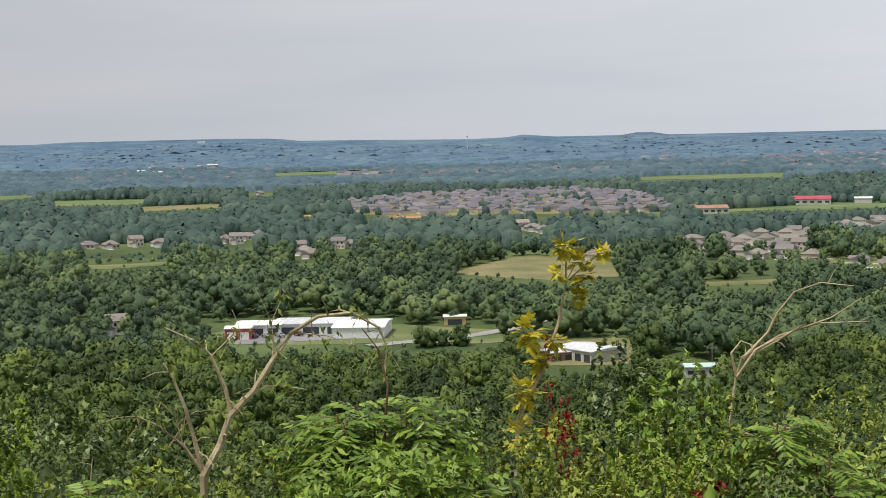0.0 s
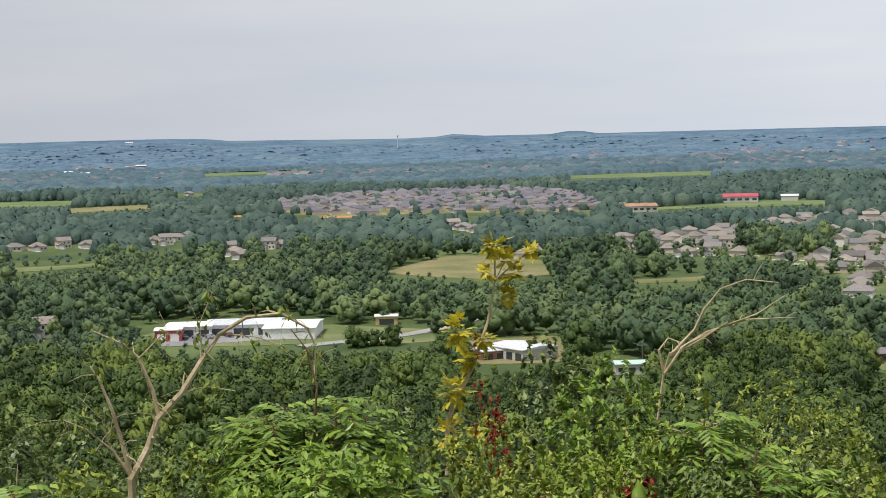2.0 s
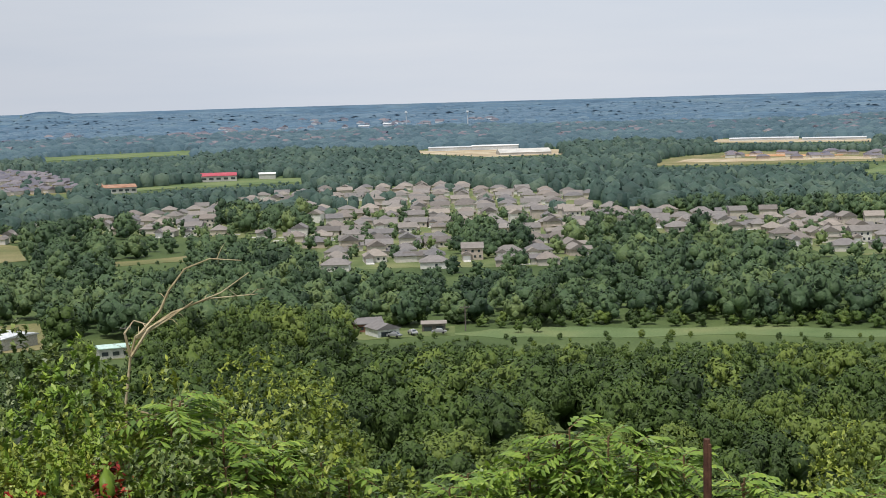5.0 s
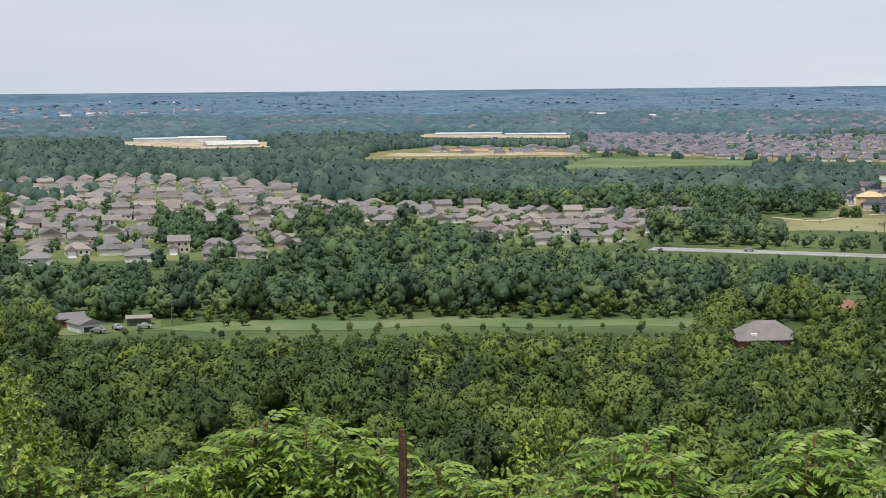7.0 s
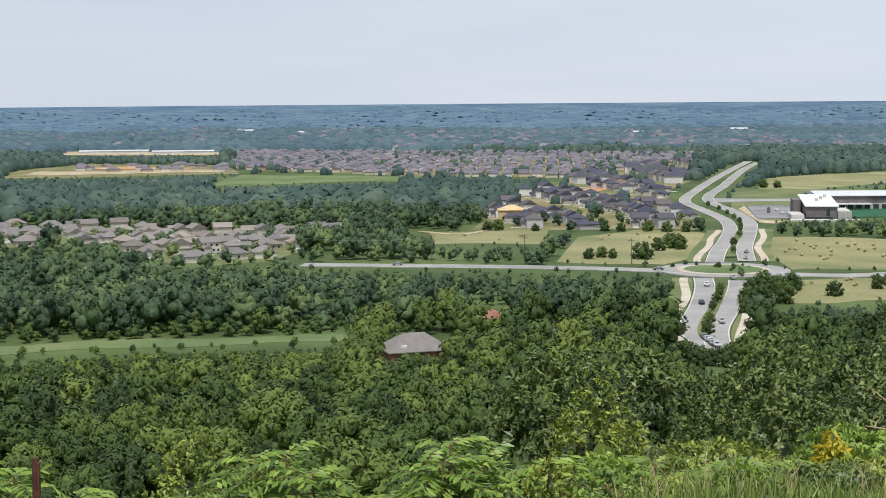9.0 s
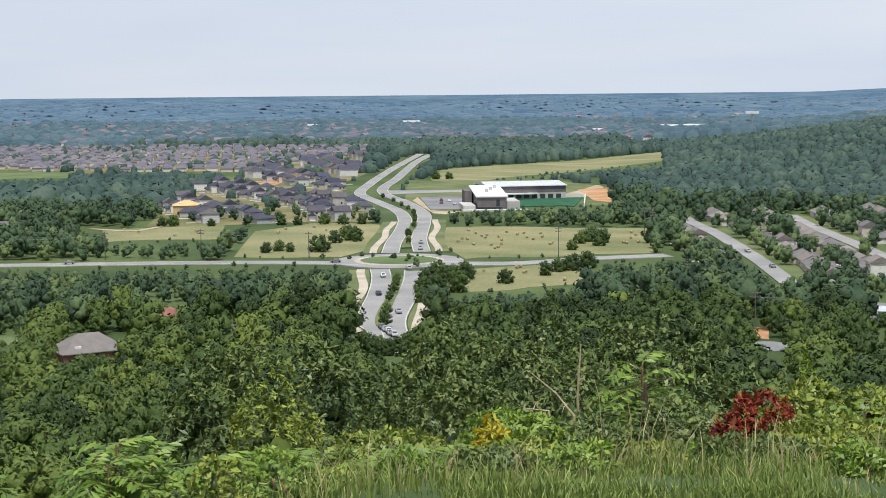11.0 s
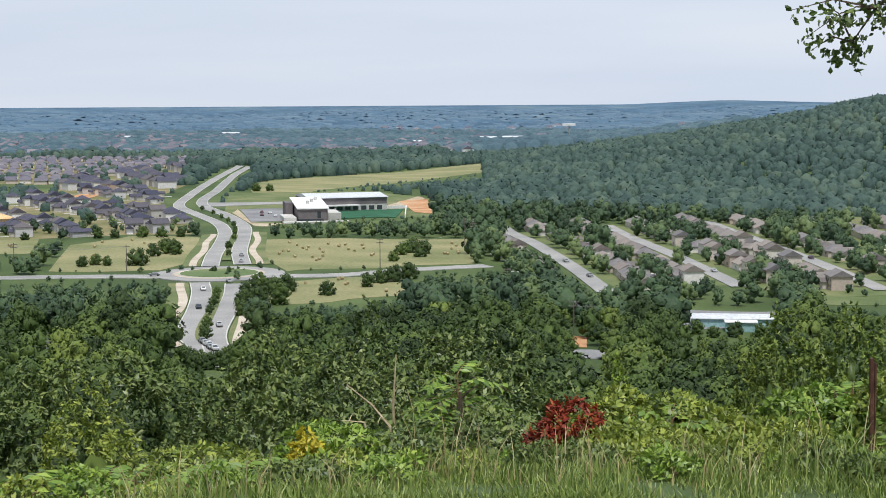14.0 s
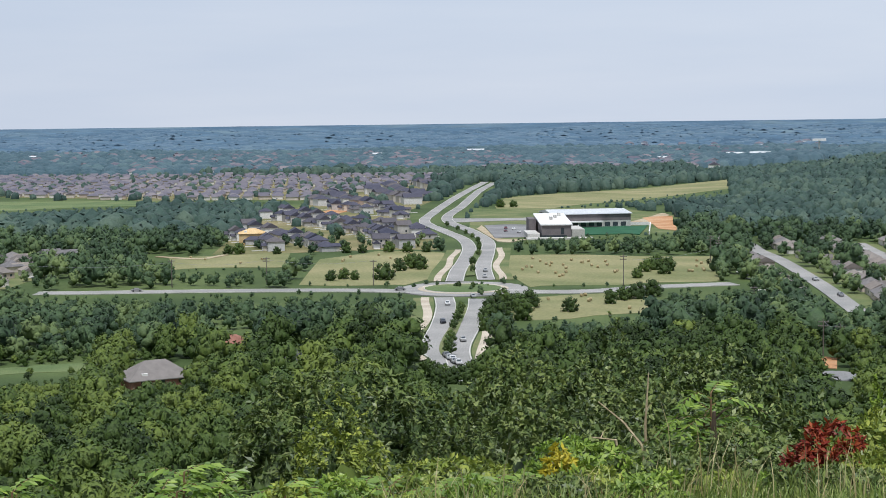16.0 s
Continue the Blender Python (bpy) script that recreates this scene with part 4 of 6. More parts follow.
PLAIN = "suburban house with beige walls and a brown-grey shingle roof"
TOWN = "new two-storey house with pale walls and a slate-dark roof"
kinds_a = [house("a", 14, 10, 1, 2.9, M_ROOF, M_SIDING, PLAIN), house("a", 12, 11, 1, 3.2, M_ROOF, M_SIDING, PLAIN), house("a", 11, 9.5, 2, 2.6, M_ROOF, M_SIDING, PLAIN, True), house("a", 15, 9, 1, 2.6, M_ROOF, M_SIDING, PLAIN, True)]
kinds_c = [house("c", 10, 11, 2, 2.9, M_ROOF_DARK, M_SIDING_NEW, TOWN), house("c", 11, 10, 2, 3.1, M_ROOF_DARK, M_SIDING_NEW, TOWN, True), house("c", 13, 10, 1, 3.0, M_ROOF_DARK, M_SIDING_NEW, TOWN)]
for h_ in kinds_a + kinds_c:
    h_["spare"] = 1


def settle(kinds, plots, g, limit, mats, lone=()):
    """Houses of the first plots as things, the rest joined."""
    plots = sorted(plots, key=lambda p: math.hypot(p[0], p[1]))
    for n_, (x, y, a) in enumerate(plots[:limit]):
        k = kinds[int(g.integers(0, len(kinds)))]
        m = Matrix.Translation((x, y, float(ground_z(x, y)) + 0.12)) @ Matrix.Rotation(a, 4, "Z") @ Matrix.Diagonal((0.82, 0.82, 0.86, 1))
        if "spare" in k:
            del k["spare"]
            k.matrix_basis = m
        else:
            copy_thing(k, m).matrix_basis = m
    return plots[limit:]


def joined_houses(name, plots, g, roof, wall, label, storeys=1, scale=1.0):
    Vw, Qw, Vr, Qr, Tr, tw = [], [], [], [], [], []
    for i, (x, y, a) in enumerate(plots):
        w, d, hh, r = (g.uniform(12, 15) * scale, g.uniform(9, 12) * scale, 2.7 * storeys + .3, g.uniform(2.4, 3.3) * scale)
        ca, sa, zz = math.cos(a), math.sin(a), float(ground_z(x, y))
        X, Y = w / 2, d / 2
        loc = [(-X, -Y, -.5), (X, -Y, -.5), (X, Y, -.5), (-X, Y, -.5), (-X, -Y, hh), (X, -Y, hh), (X, Y, hh), (-X, Y, hh)]
        Vw += [(x + p * ca - q * sa, y + p * sa + q * ca, zz + s) for p, q, s in loc]
        Qw += [[8 * i + k for k in f] for f in ((0, 1, 5, 4), (1, 2, 6, 5), (2, 3, 7, 6), (3, 0, 4, 7))]
        X, Y = X + .5, Y + .5
        rx = X if i % 4 == 0 else X - Y * .9
        loc = [(-X, -Y, hh), (X, -Y, hh), (X, Y, hh), (-X, Y, hh), (-rx, 0, hh + r), (rx, 0, hh + r)]
        Vr += [(x + p * ca - q * sa, y + p * sa + q * ca, zz + s) for p, q, s in loc]
        Qr += [[6 * i + k for k in f] for f in ((0, 1, 5, 4), (2, 3, 4, 5))]
        Tr += [[6 * i + k for k in f] for f in ((1, 2, 5), (3, 0, 4))]
    if not plots:
        return
    t = g.uniform(size=len(plots))
    ob = new(name, npmesh(name, Vw, Qw, None, wall, np.repeat(t, 8)))
    tagged(ob, label, "houses", kind="stuff")
    rf = new("roofs", npmesh("roofs", Vr, Qr, Tr, roof, np.repeat(t, 6)))
    rf.parent = ob


rest_a = settle(kinds_a, PLOTS["A"], g, 150, None)
joined_houses("estate_houses", rest_a, g, M_ROOF, M_SIDING, "rows of beige houses with brown-grey roofs", 1, 0.84)
rest_b = settle(kinds_a, PLOTS["B"], g, 75, None)
joined_houses("estate_houses", rest_b, g, M_ROOF, M_SIDING, "rows of grey-roofed houses below the wooded hill")
rest_c = settle(kinds_c, PLOTS["C"], g, 70, None)
joined_houses("estate_houses", rest_c, g, M_ROOF_DARK, M_SIDING_NEW, "rows of new slate-roofed houses", 2)
# grey roofs with the lilac-blue of distance haze put into their tones
M_ROOF_FAR_HAZE = toned("distant_haze_roofs", [(0.135, 0.130, 0.155), (0.185, 0.170, 0.190), (0.11, 0.11, 0.145), (0.22, 0.20, 0.215)], 0.9, 0.1)
plots, g = street_rows(HOODS["D"], 13, 19, 30, radians(-50), 24)
joined_houses("distant_estate_houses", plots, g, M_ROOF_FAR_HAZE, M_SIDING, "distant estate of many grey-roofed houses", 1, 0.72)
plots, g = street_rows(HOODS["E"], 14, 21, 34, radians(10), 25, 0.8)
joined_houses("distant_estate_houses", plots, g, M_ROOF_FAR_HAZE, M_SIDING, "distant estate of many grey-roofed houses", 1, 0.78)

# ---- single buildings ----
def facing(az, d, turn=0.0, lift=0.0):
    """A pose on the ground whose -y side looks towards the hilltop."""
    p = P(az, d)
    return Matrix.Translation((p.x, p.y, float(ground_z(p.x, p.y)) + lift)) @ Matrix.Rotation(radians(-az + turn), 4, "Z")


def pitched(w, d, h, rise, over=0.4, along_x=True):
    bm = roof_bm(w, d, h, rise, True, over) if along_x else roof_bm(d, w, h, rise, True, over)
    if not along_x:
        bmesh.ops.rotate(bm, verts=bm.verts[:], cent=(0, 0, 0), matrix=Matrix.Rotation(math.pi / 2, 3, "Z"))
    return bm


def hall(name, az, d, w, dep, h, rise, wall, roof, label, category, turn=0.0, doors=0, windows=0, along_x=True, door_mat=None):
    """A simple hall: walls, a pitched roof, and a row of doors or windows on its front."""
    e = tagged(new(name), label, category)
    part("wall", boxed(-w / 2, w / 2, -dep / 2, dep / 2, -1.0, h), wall, e)
    part("roof", pitched(w, dep, h + 0.22, rise, along_x=along_x), roof, e)
    for i in range(doors):
        x = -w / 2 + w * (i + 0.5) / doors
        part("door", boxed(x - w / doors * .33, x + w / doors * .33, -dep / 2 - .07, -dep / 2 + .02, 0.0, h * 0.72), door_mat or M_GLASS, e)
    for i in range(windows):
        x = -w / 2 + w * (i + 0.5) / windows
        part("window", boxed(x - w / windows * .3, x + w / windows * .3, -dep / 2 - .07, -dep / 2 + .02, h * .35, h * .72), M_GLASS, e)
    e.matrix_basis = facing(az, d, turn)
    return e


# the school below the fields
e = tagged(new("school"), "modern school with dark cladding, white roof and pale metal hall", "school")
bm = bmesh.new()
w, dep = 8.5, 46
v = [bm.verts.new(c) for c in ((-w, -dep / 2, -1), (w, -dep / 2, -1), (w, dep / 2, -1), (-w, dep / 2, -1), (-w, -dep / 2, 7.4), (w, -dep / 2, 7.4), (w, dep / 2, 10.8), (-w, dep / 2, 10.8))]
for f in ((0, 1, 5, 4), (1, 2, 6, 5), (2, 3, 7, 6), (3, 0, 4, 7), (4, 5, 6, 7)):
    bm.faces.new([v[i] for i in f])
part("front_block", bm, M_SCHOOL, e, "dark brown clad front block")
bm = bmesh.new()
v = [bm.verts.new(c) for c in ((-w - .8, -dep / 2 - .8, 7.5), (w + .8, -dep / 2 - .8, 7.5), (w + .8, dep / 2 + .8, 10.9), (-w - .8, dep / 2 + .8, 10.9), (-w - .8, -dep / 2 - .8, 8.1), (w + .8, -dep / 2 - .8, 8.1), (w + .8, dep / 2 + .8, 11.6), (-w - .8, dep / 2 + .8, 11.6))]
for f in ((3, 2, 1, 0), (0, 1, 5, 4), (1, 2, 6, 5), (2, 3, 7, 6), (3, 0, 4, 7), (4, 5, 6, 7)):
    bm.faces.new([v[i] for i in f])
part("front_roof", bm, M_WHITE, e, "white sloping roof")
for i in range(3):
    part("roof_unit", boxed(-2 + i * 3.2, -0.4 + i * 3.2, -6 + i * 8, -2 + i * 8, 9.0, 11.2 + i * .6), M_CONC, e)
for x0, x1, z0, z1 in ((2.5, 4.5, 2.2, 6.0), (-9, 6, 0.6, 1.8)):
    part("window", boxed(x0, x1, -dep / 2 - .1, -dep / 2 + .02, z0, z1), M_GLASS, e)
part("entrance_block", boxed(9.4, 17.0, -18, 12, -1, 4.6), M_CONC, e, "pale concrete entrance block")
part("porch_block", boxed(-13.5, -9.4, 2, 22, -1, 9.6), M_SCHOOL, e)
part("terrace", boxed(-18, 20, -34, -26.2, -1, 0.9), M_CONC, e, "pale concrete terrace")
part("retaining_wall", boxed(-17, -9.9, -26, 1.5, -1, 3.0), M_CONC, e)
e.matrix_basis = facing(59.75, 905, 6)
e = tagged(new("sports_hall"), "long school hall with pale metal roof and dark band", "hall")
part("wall", boxed(-25, 25, -20, 20, -1, 4.4), M_CONC, e)
part("upper_wall", boxed(-25.1, 25.1, -20.1, 20.1, 4.42, 8.4), M_SCHOOL, e, "dark clad upper wall")
part("roof", pitched(50, 40, 8.7, 2.0, 1.0), M_GREYMETAL, e)
for i in range(9):
    part("window", boxed(-23 + i * 5.2, -19.6 + i * 5.2, -20.2, -20.02, 0.8, 3.4), M_GLASS, e)
part("canopy", boxed(-25, 6, -25, -20.2, 3.6, 4.3), M_WHITE, e, "white entrance canopy")
e.matrix_basis = facing(60.95, 985, 14)
tf = patch("playing_field", M_WATER, [(60.75, 972), (63.3, 978), (63.0, 905), (60.75, 900)], 0.5, "green artificial turf playing field", "field")
patch("earth_bank", M_CLAY, [(63.1, 1052), (64.2, 1067), (64.4, 935), (63.7, 950)], 0.45, "bare orange earth bank", "ground")
patch("earth_bank", M_GRAVEL, [(62.6, 1010), (63.8, 1100), (64.1, 1080), (63.4, 985)], 0.36, "bare pale earth bank", "ground")
patch("car_park", M_LOT, [(57.2, 986), (58.8, 990), (58.75, 888), (57.6, 883)], 0.42, "asphalt school car park", "car park")
patch("service_road", M_ROAD, [(55.9, 1060), (59.0, 1062), (59.0, 1030), (55.9, 1025)], 0.40, "pale service road to the school", "road")
patch("dry_verge", M_GRAVEL, [(57.6, 880), (58.8, 872), (58.5, 858), (57.7, 858), (56.9, 960), (57.1, 990)], 0.39, "bare dry verge", "verge")
patch("earth_bank", M_CLAY, [(51.0, 1150), (52.5, 1270), (52.9, 1240), (51.7, 1130)], 0.36, "bare orange earth of a building site", "ground")
patch("graded_track", M_GRAVEL, [(30.6, 1490), (37.6, 1480), (37.6, 1530), (31.2, 1560)], 0.40, "pale graded track across the site", "track")
patch("graded_track", M_CLAY, [(32.2, 1600), (36.6, 1570), (36.6, 1590), (32.6, 1630)], 0.44, "orange graded track across the site", "track")
for az0, d0, az1, d1 in ((60.7, 978, 63.35, 984), (60.7, 900, 60.74, 972), (63.36, 905, 63.4, 984)):
    p, q = P(az0, d0), P(az1, d1)
    bm = boxed(0, (q - p).length, -.3, .3, -0.5, 2.2)
    wl_ = tagged(part("low_wall", bm, M_WHITE), "white low wall round the playing field", "wall")
    wl_.matrix_basis = Matrix.Translation((p.x, p.y, FLOOR)) @ Matrix.Rotation(math.atan2(q.y - p.y, q.x - p.x), 4, "Z")

# works and halls on the valley floor
hall("factory", -3.2, 534, 18, 24, 3.8, 0.8, M_WHITE, M_WHITE, "white metal factory hall with a low roof", "factory", -8)
hall("factory", -5.0, 546, 26, 18, 3.8, 0.9, M_WHITE, M_GREYMETAL, "white metal factory hall with grey roof", "factory", -8, 3, 0)
hall("factory", -7.0, 545, 16, 14, 3.8, 0.6, M_WHITE, M_WHITE, "low white hall beside the factory yard", "factory", -8, 3)
hall("shop", -7.8, 533, 9, 8, 4.0, 0.5, M_RED, M_WHITE, "small red-fronted shop with white roof", "shop", -8, 2, 0, True, M_TRIM)
patch("factory_yard", M_LOT, [(-8.8, 540), (-5.2, 545), (-2.4, 528), (-2.4, 518), (-8.2, 520)], 0.24, "grey asphalt factory yard", "car park")
hall("workshop", 5.4, 467, 17, 14, 3.4, 0.7, M_CONC, M_GREYMETAL, "pale workshop with open bays and grey metal roof", "workshop", -50, 4)
hall("shed", 4.1, 466, 8, 9, 2.6, 0.5, M_BRICK, M_GREYMETAL, "low brick shed with grey roof", "shed", 28, 2)
hall("shed", 0.3, 556, 8, 5, 3.0, 0.5, M_SHEATH, M_WHITE, "small cream shed beside the trees", "shed", 0, 1)
hall("office", 9.45, 430, 9, 7, 3.0, 0.6, M_CONC, M_MINT, "low office with a mint green metal roof", "office", 8, 0, 3)
hall("works_hall", 75.6, 477, 25, 10, 2.6, 0.9, M_TEAL, M_GREYMETAL, "long hall with teal walls and pale metal roof", "hall", 4)
hall("works_hall", 75.9, 466, 9, 5, 2.8, 0.4, M_TEAL, M_WHITE, "small teal annex with white roof", "hall", 4)
hall("red_roof_hall", 13.55, 1390, 32, 22, 5.0, 2.4, M_CONC, M_RED, "pale hall with a bright red metal roof", "hall", 0, 0, 5)
hall("white_hall", 15.35, 1400, 15, 12, 4.5, 1.2, M_CONC, M_WHITE, "small white hall beside a field", "hall")
hall("orange_hall", 9.9, 1262, 26, 18, 4.5, 2.2, M_CONC, M_TILE, "pale building with an orange roof", "hall", 10, 0, 5)
hall("orange_hall", 9.0, 1290, 14, 14, 4.2, 2.0, M_CONC, M_TILE, "pale building with an orange roof", "hall", 10, 0, 3)
hall("dome_hall", 24.95, 1800, 60, 40, 2.5, 4.0, M_CONC, M_CONC, "wide white hall with a low pitched roof", "hall", 8)
hall("long_hall", 22.3, 1985, 62, 24, 4, 1.0, M_GREYMETAL, M_GREYMETAL, "long white hall with a flat roof", "hall")
hall("long_hall", 23.9, 1975, 60, 20, 5, 1.2, M_GREYMETAL, M_WHITE, "long white hall with a flat roof", "hall")
hall("greenhouse", 33.8, 2085, 90, 30, 2.6, 1.0, M_GREYMETAL, M_GREYMETAL, "very long white greenhouse roofs", "greenhouse")
hall("greenhouse", 36.3, 2040, 80, 30, 2.6, 1.0, M_GREYMETAL, M_GREYMETAL, "very long white greenhouse roofs", "greenhouse")
hall("barn", 19.45, 448, 7.2, 8.5, 2.4, 1.5, M_WHITE, M_ROOF, "white barn with a beige shingle roof", "barn", 25, 1, 0, False)
hall("farmhouse", 18.9, 459, 8, 7, 2.5, 1.4, M_BRICK, M_ROOF, "brick farmhouse with brown roof", "house", 10, 0, 3)
hall("carport", 21.4, 455, 7, 5, 2.3, 0.6, M_POLE, M_ROOF, "dark timber carport with grey roof", "carport", 0, 2)


def manor(az, d, w, dep, h, rise, roof, wall, label, turn):
    e = tagged(new("house"), label, "house")
    part("wall", boxed(-w / 2, w / 2, -dep / 2, dep / 2, -1, h), wall, e)
    part("roof", roof_bm(w, dep, h + .2, rise), roof, e)
    part("dormer", boxed(-w * .3, -w * .3 + 1.6, -dep * .42, -dep * .2, h, h + 1.7), M_TRIM, e)
    for i in range(3):
        part("window", boxed(-w * .3 + i * w * .3 - .7, -w * .3 + i * w * .3 + .7, -dep / 2 - .06, -dep / 2 + .02, 1, 2.5), M_GLASS, e)
    e.matrix_basis = facing(az, d, turn)


manor(44.8, 404, 17, 12, 2.2, 4.2, M_ROOF, M_BRICK, "large house among trees with a grey hipped roof", 18)
manor(49.95, 398, 7.5, 7.5, 4.5, 4.4, M_ROOF_DARK, M_BRICK, "house among trees with a steep pyramid roof", 30)
manor(47.6, 462, 11, 8, 3.2, 2.2, M_BRICK, M_BRICK, "brick house with a reddish roof among trees", 0)
manor(48.5, 872, 15, 12, 6.0, 2.6, M_SHEATH, M_SHEATH, "unfinished house with raw orange sheathing roof", 0)
for k, (az, d) in enumerate(((-13.2, 1015), (-12.4, 1010), (-11.5, 1022), (-10.6, 1015), (-8.2, 1030), (-7.8, 1018), (-7.4, 1050), (-7.0, 1070), (-5.5, 925), (-5.0, 880), (-5.3, 905), (-4.0, 945), (-3.6, 950), (-0.7, 1000), (2.9, 1090), (3.3, 1075), (3.7, 1052), (-12.4, 562), (-6.9, 1862), (53.3, 830), (51.0, 830))):
    m_ = [kinds_a, kinds_c][k > 18][k % 3]
    copy_thing(m_, facing(az, d, (k * 37) % 40 - 20, 0.1))

# scattered far roofs of the town, and frames of new houses
g = np.random.default_rng(61)
site_plots = [(*P(a, d)[:2], g.uniform(0, 3)) for a, d in zip(g.uniform(32.5, 37.8, 22), g.uniform(1500, 1640, 22))]
joined_houses("unfinished_houses", site_plots, g, M_ROOF_FAR_HAZE, M_SIDING, "unfinished timber houses on a building site", 1, 0.8)

town = []
for a0, a1, d0, d1, n in ((-14, -6, 2300, 3400, 40), (-4, 6, 2350, 2700, 70), (6, 16, 2500, 3400, 60), (12, 24, 2300, 3700, 130), (26, 44, 2300, 3300, 90), (44, 58, 1980, 3000, 260), (56, 66, 1900, 2500, 120), (62, 74, 2400, 3500, 60)):
    for _ in range(n):
        a, d = g.uniform(a0, a1), g.uniform(d0, d1)
        p = P(a, d)
        town.append((p.x, p.y, g.uniform(0, 3.1)))
M_PALE = toned("distant_pale_walls", [(0.55, 0.56, 0.58), (0.70, 0.71, 0.72), (0.42, 0.43, 0.46), (0.78, 0.78, 0.78)], 0.8, 0.1)
joined_houses("distant_town_houses", town, g, M_ROOF_FAR_HAZE, M_PALE, "scattered pale houses of a distant town", 2, 1.25)
for a0, d0, w_ in ((60.6, 2020, 40), (61.1, 2010, 40), (61.6, 2005, 40), (62.1, 2000, 38)):
    hall("row_building", a0, d0, 9, 120, 7, 2, M_WHITE, M_ROOF_FAR_HAZE, "long grey-roofed apartment row in the distance", "building", 12, along_x=False)
for a0, d0, w_ in ((-8.6, 3300, 40), (-10.6, 2950, 30), (-11.2, 3080, 30), (-9.0, 4400, 40), (66.5, 2500, 50), (67.4, 2520, 60), (63.8, 2300, 40), (56.9, 3000, 60), (20.0, 3400, 60), (19.0, 3350, 40), (51.0, 2800, 40), (53.2, 2750, 30), (40.5, 2900, 50), (38.6, 3100, 60)):
    hall("distant_hall", a0, d0, w_ * 0.55, 20, 7, 2, M_TILE if a0 == -8.6 else M_GREYMETAL, M_GREYMETAL, "pale hall far off in the valley", "hall")


def mast(az, d, h, label):
    e = tagged(new("mast"), label, "mast")
    bm = bmesh.new()
    tube(bm, [(0, 0, -1), (0, 0, h)], [1.2, 0.7], 6)
    part("shaft", bm, M_GREYMETAL, e)
    bm = bmesh.new()
    tube(bm, [(0, 0, h), (0, 0, h + 2), (0, 0, h + 5)], [1.5, 3.2, 2.2], 10)
    part("head", bm, M_GREYMETAL, e)
    e.matrix_basis = facing(az, d)


mast(0.9, 4300, 36, "pale water tower on the far plain")
mast(20.6, 3300, 30, "slender pale mast in the distance")
mast(22.9, 3300, 26, "slender pale mast in the distance")
e = tagged(new("water_tower"), "white water tower standing over the far woods", "water tower")
bm = bmesh.new()
tube(bm, [(0, 0, -1), (0, 0, 21)], [1.8, 1.5], 8)
part("column", bm, M_WHITE, e)
part("tank", boxed(-12, 12, -8, 8, 20.8, 25), M_WHITE, e)
e.matrix_basis = facing(69.5, 2850)


def utility_pole(az, d, h, arms=1, turn=0):
    e = tagged(new("utility_pole"), "weathered wooden utility pole with crossarm", "utility pole", "utility poles")
    bm = bmesh.new()
    tube(bm, [(0, 0, -1), (0, 0, h)], [0.22, 0.15], 7)
    part("pole", bm, M_POLE, e)
    for i in range(arms):
        part("crossarm", boxed(-1.5, 1.5, -.1, .1, h - 0.9 - i * 1.2, h - 0.65 - i * 1.2), M_POLE, e)
        for x in (-1.35, 0.6, 1.35):
            bm = bmesh.new()
            tube(bm, [(x, 0, h - .66 - i * 1.2), (x, 0, h - .4 - i * 1.2)], [.09, .06], 6)
            part("insulator", bm, M_STEEL, e)
    e.matrix_basis = facing(az, d, turn)


for az, d, h, arms in ((69.7, 450, 11, 2), (70.3, 447, 10, 1), (62.4, 632, 13, 2), (65.9, 700, 14, 2), (65.6, 735, 13, 2), (67.2, 545, 10, 1), (49.0, 652, 12, 2), (45.5, 650, 12, 1), (53.0, 640, 11, 1), (22.6, 452, 8, 1), (-5.1, 530, 9, 1), (9.9, 436, 8, 1)):
    utility_pole(az, d, h, arms, az * 7 % 30)
for (a0, d0), (a1, d1) in (((49.0, 652), (45.5, 650)), ((45.5, 650), (40.0, 662)), ((49.0, 652), (53.0, 640)), ((70.3, 447), (69.7, 450)), ((62.4, 632), (65.9, 700))):
    p, q = P(a0, d0, FLOOR + 10.6), P(a1, d1, FLOOR + 10.6)
    bm = bmesh.new()
    tube(bm, [p.lerp(q, t / 8) - Vector((0, 0, 1.6 * math.sin(math.pi * t / 8))) for t in range(9)], [0.05] * 9, 4)
    tagged(part("power_line", bm, M_STEEL), "thin sagging power line between poles", "cable")

# bales on the stubble
g = np.random.default_rng(62)
bm = bmesh.new()
tube(bm, [(-.8, 0, .82), (-.72, 0, .82), (.72, 0, .82), (.8, 0, .82)], [.7, .86, .86, .7], 14)
bale = tagged(part("hay_bale", bm, M_STRAW), "round straw-coloured hay bale on stubble", "hay bale", "hay bales in the fields")
first = True
for a0, a1, d0, d1, n in ((58.3, 62.5, 650, 755, 24), (64.4, 65.7, 670, 750, 7), (51.3, 55.0, 690, 790, 14), (59.0, 63.2, 545, 600, 8), (46, 49.5, 740, 795, 5)):
    for _ in range(n):
        m = facing(g.uniform(a0, a1), g.uniform(d0, d1), g.uniform(0, 180), 0.15) @ Matrix.Diagonal((0.85, 0.85, 0.85, 1))
        if first:
            bale.matrix_basis, first = m, False
        else:
            copy_thing(bale, m)

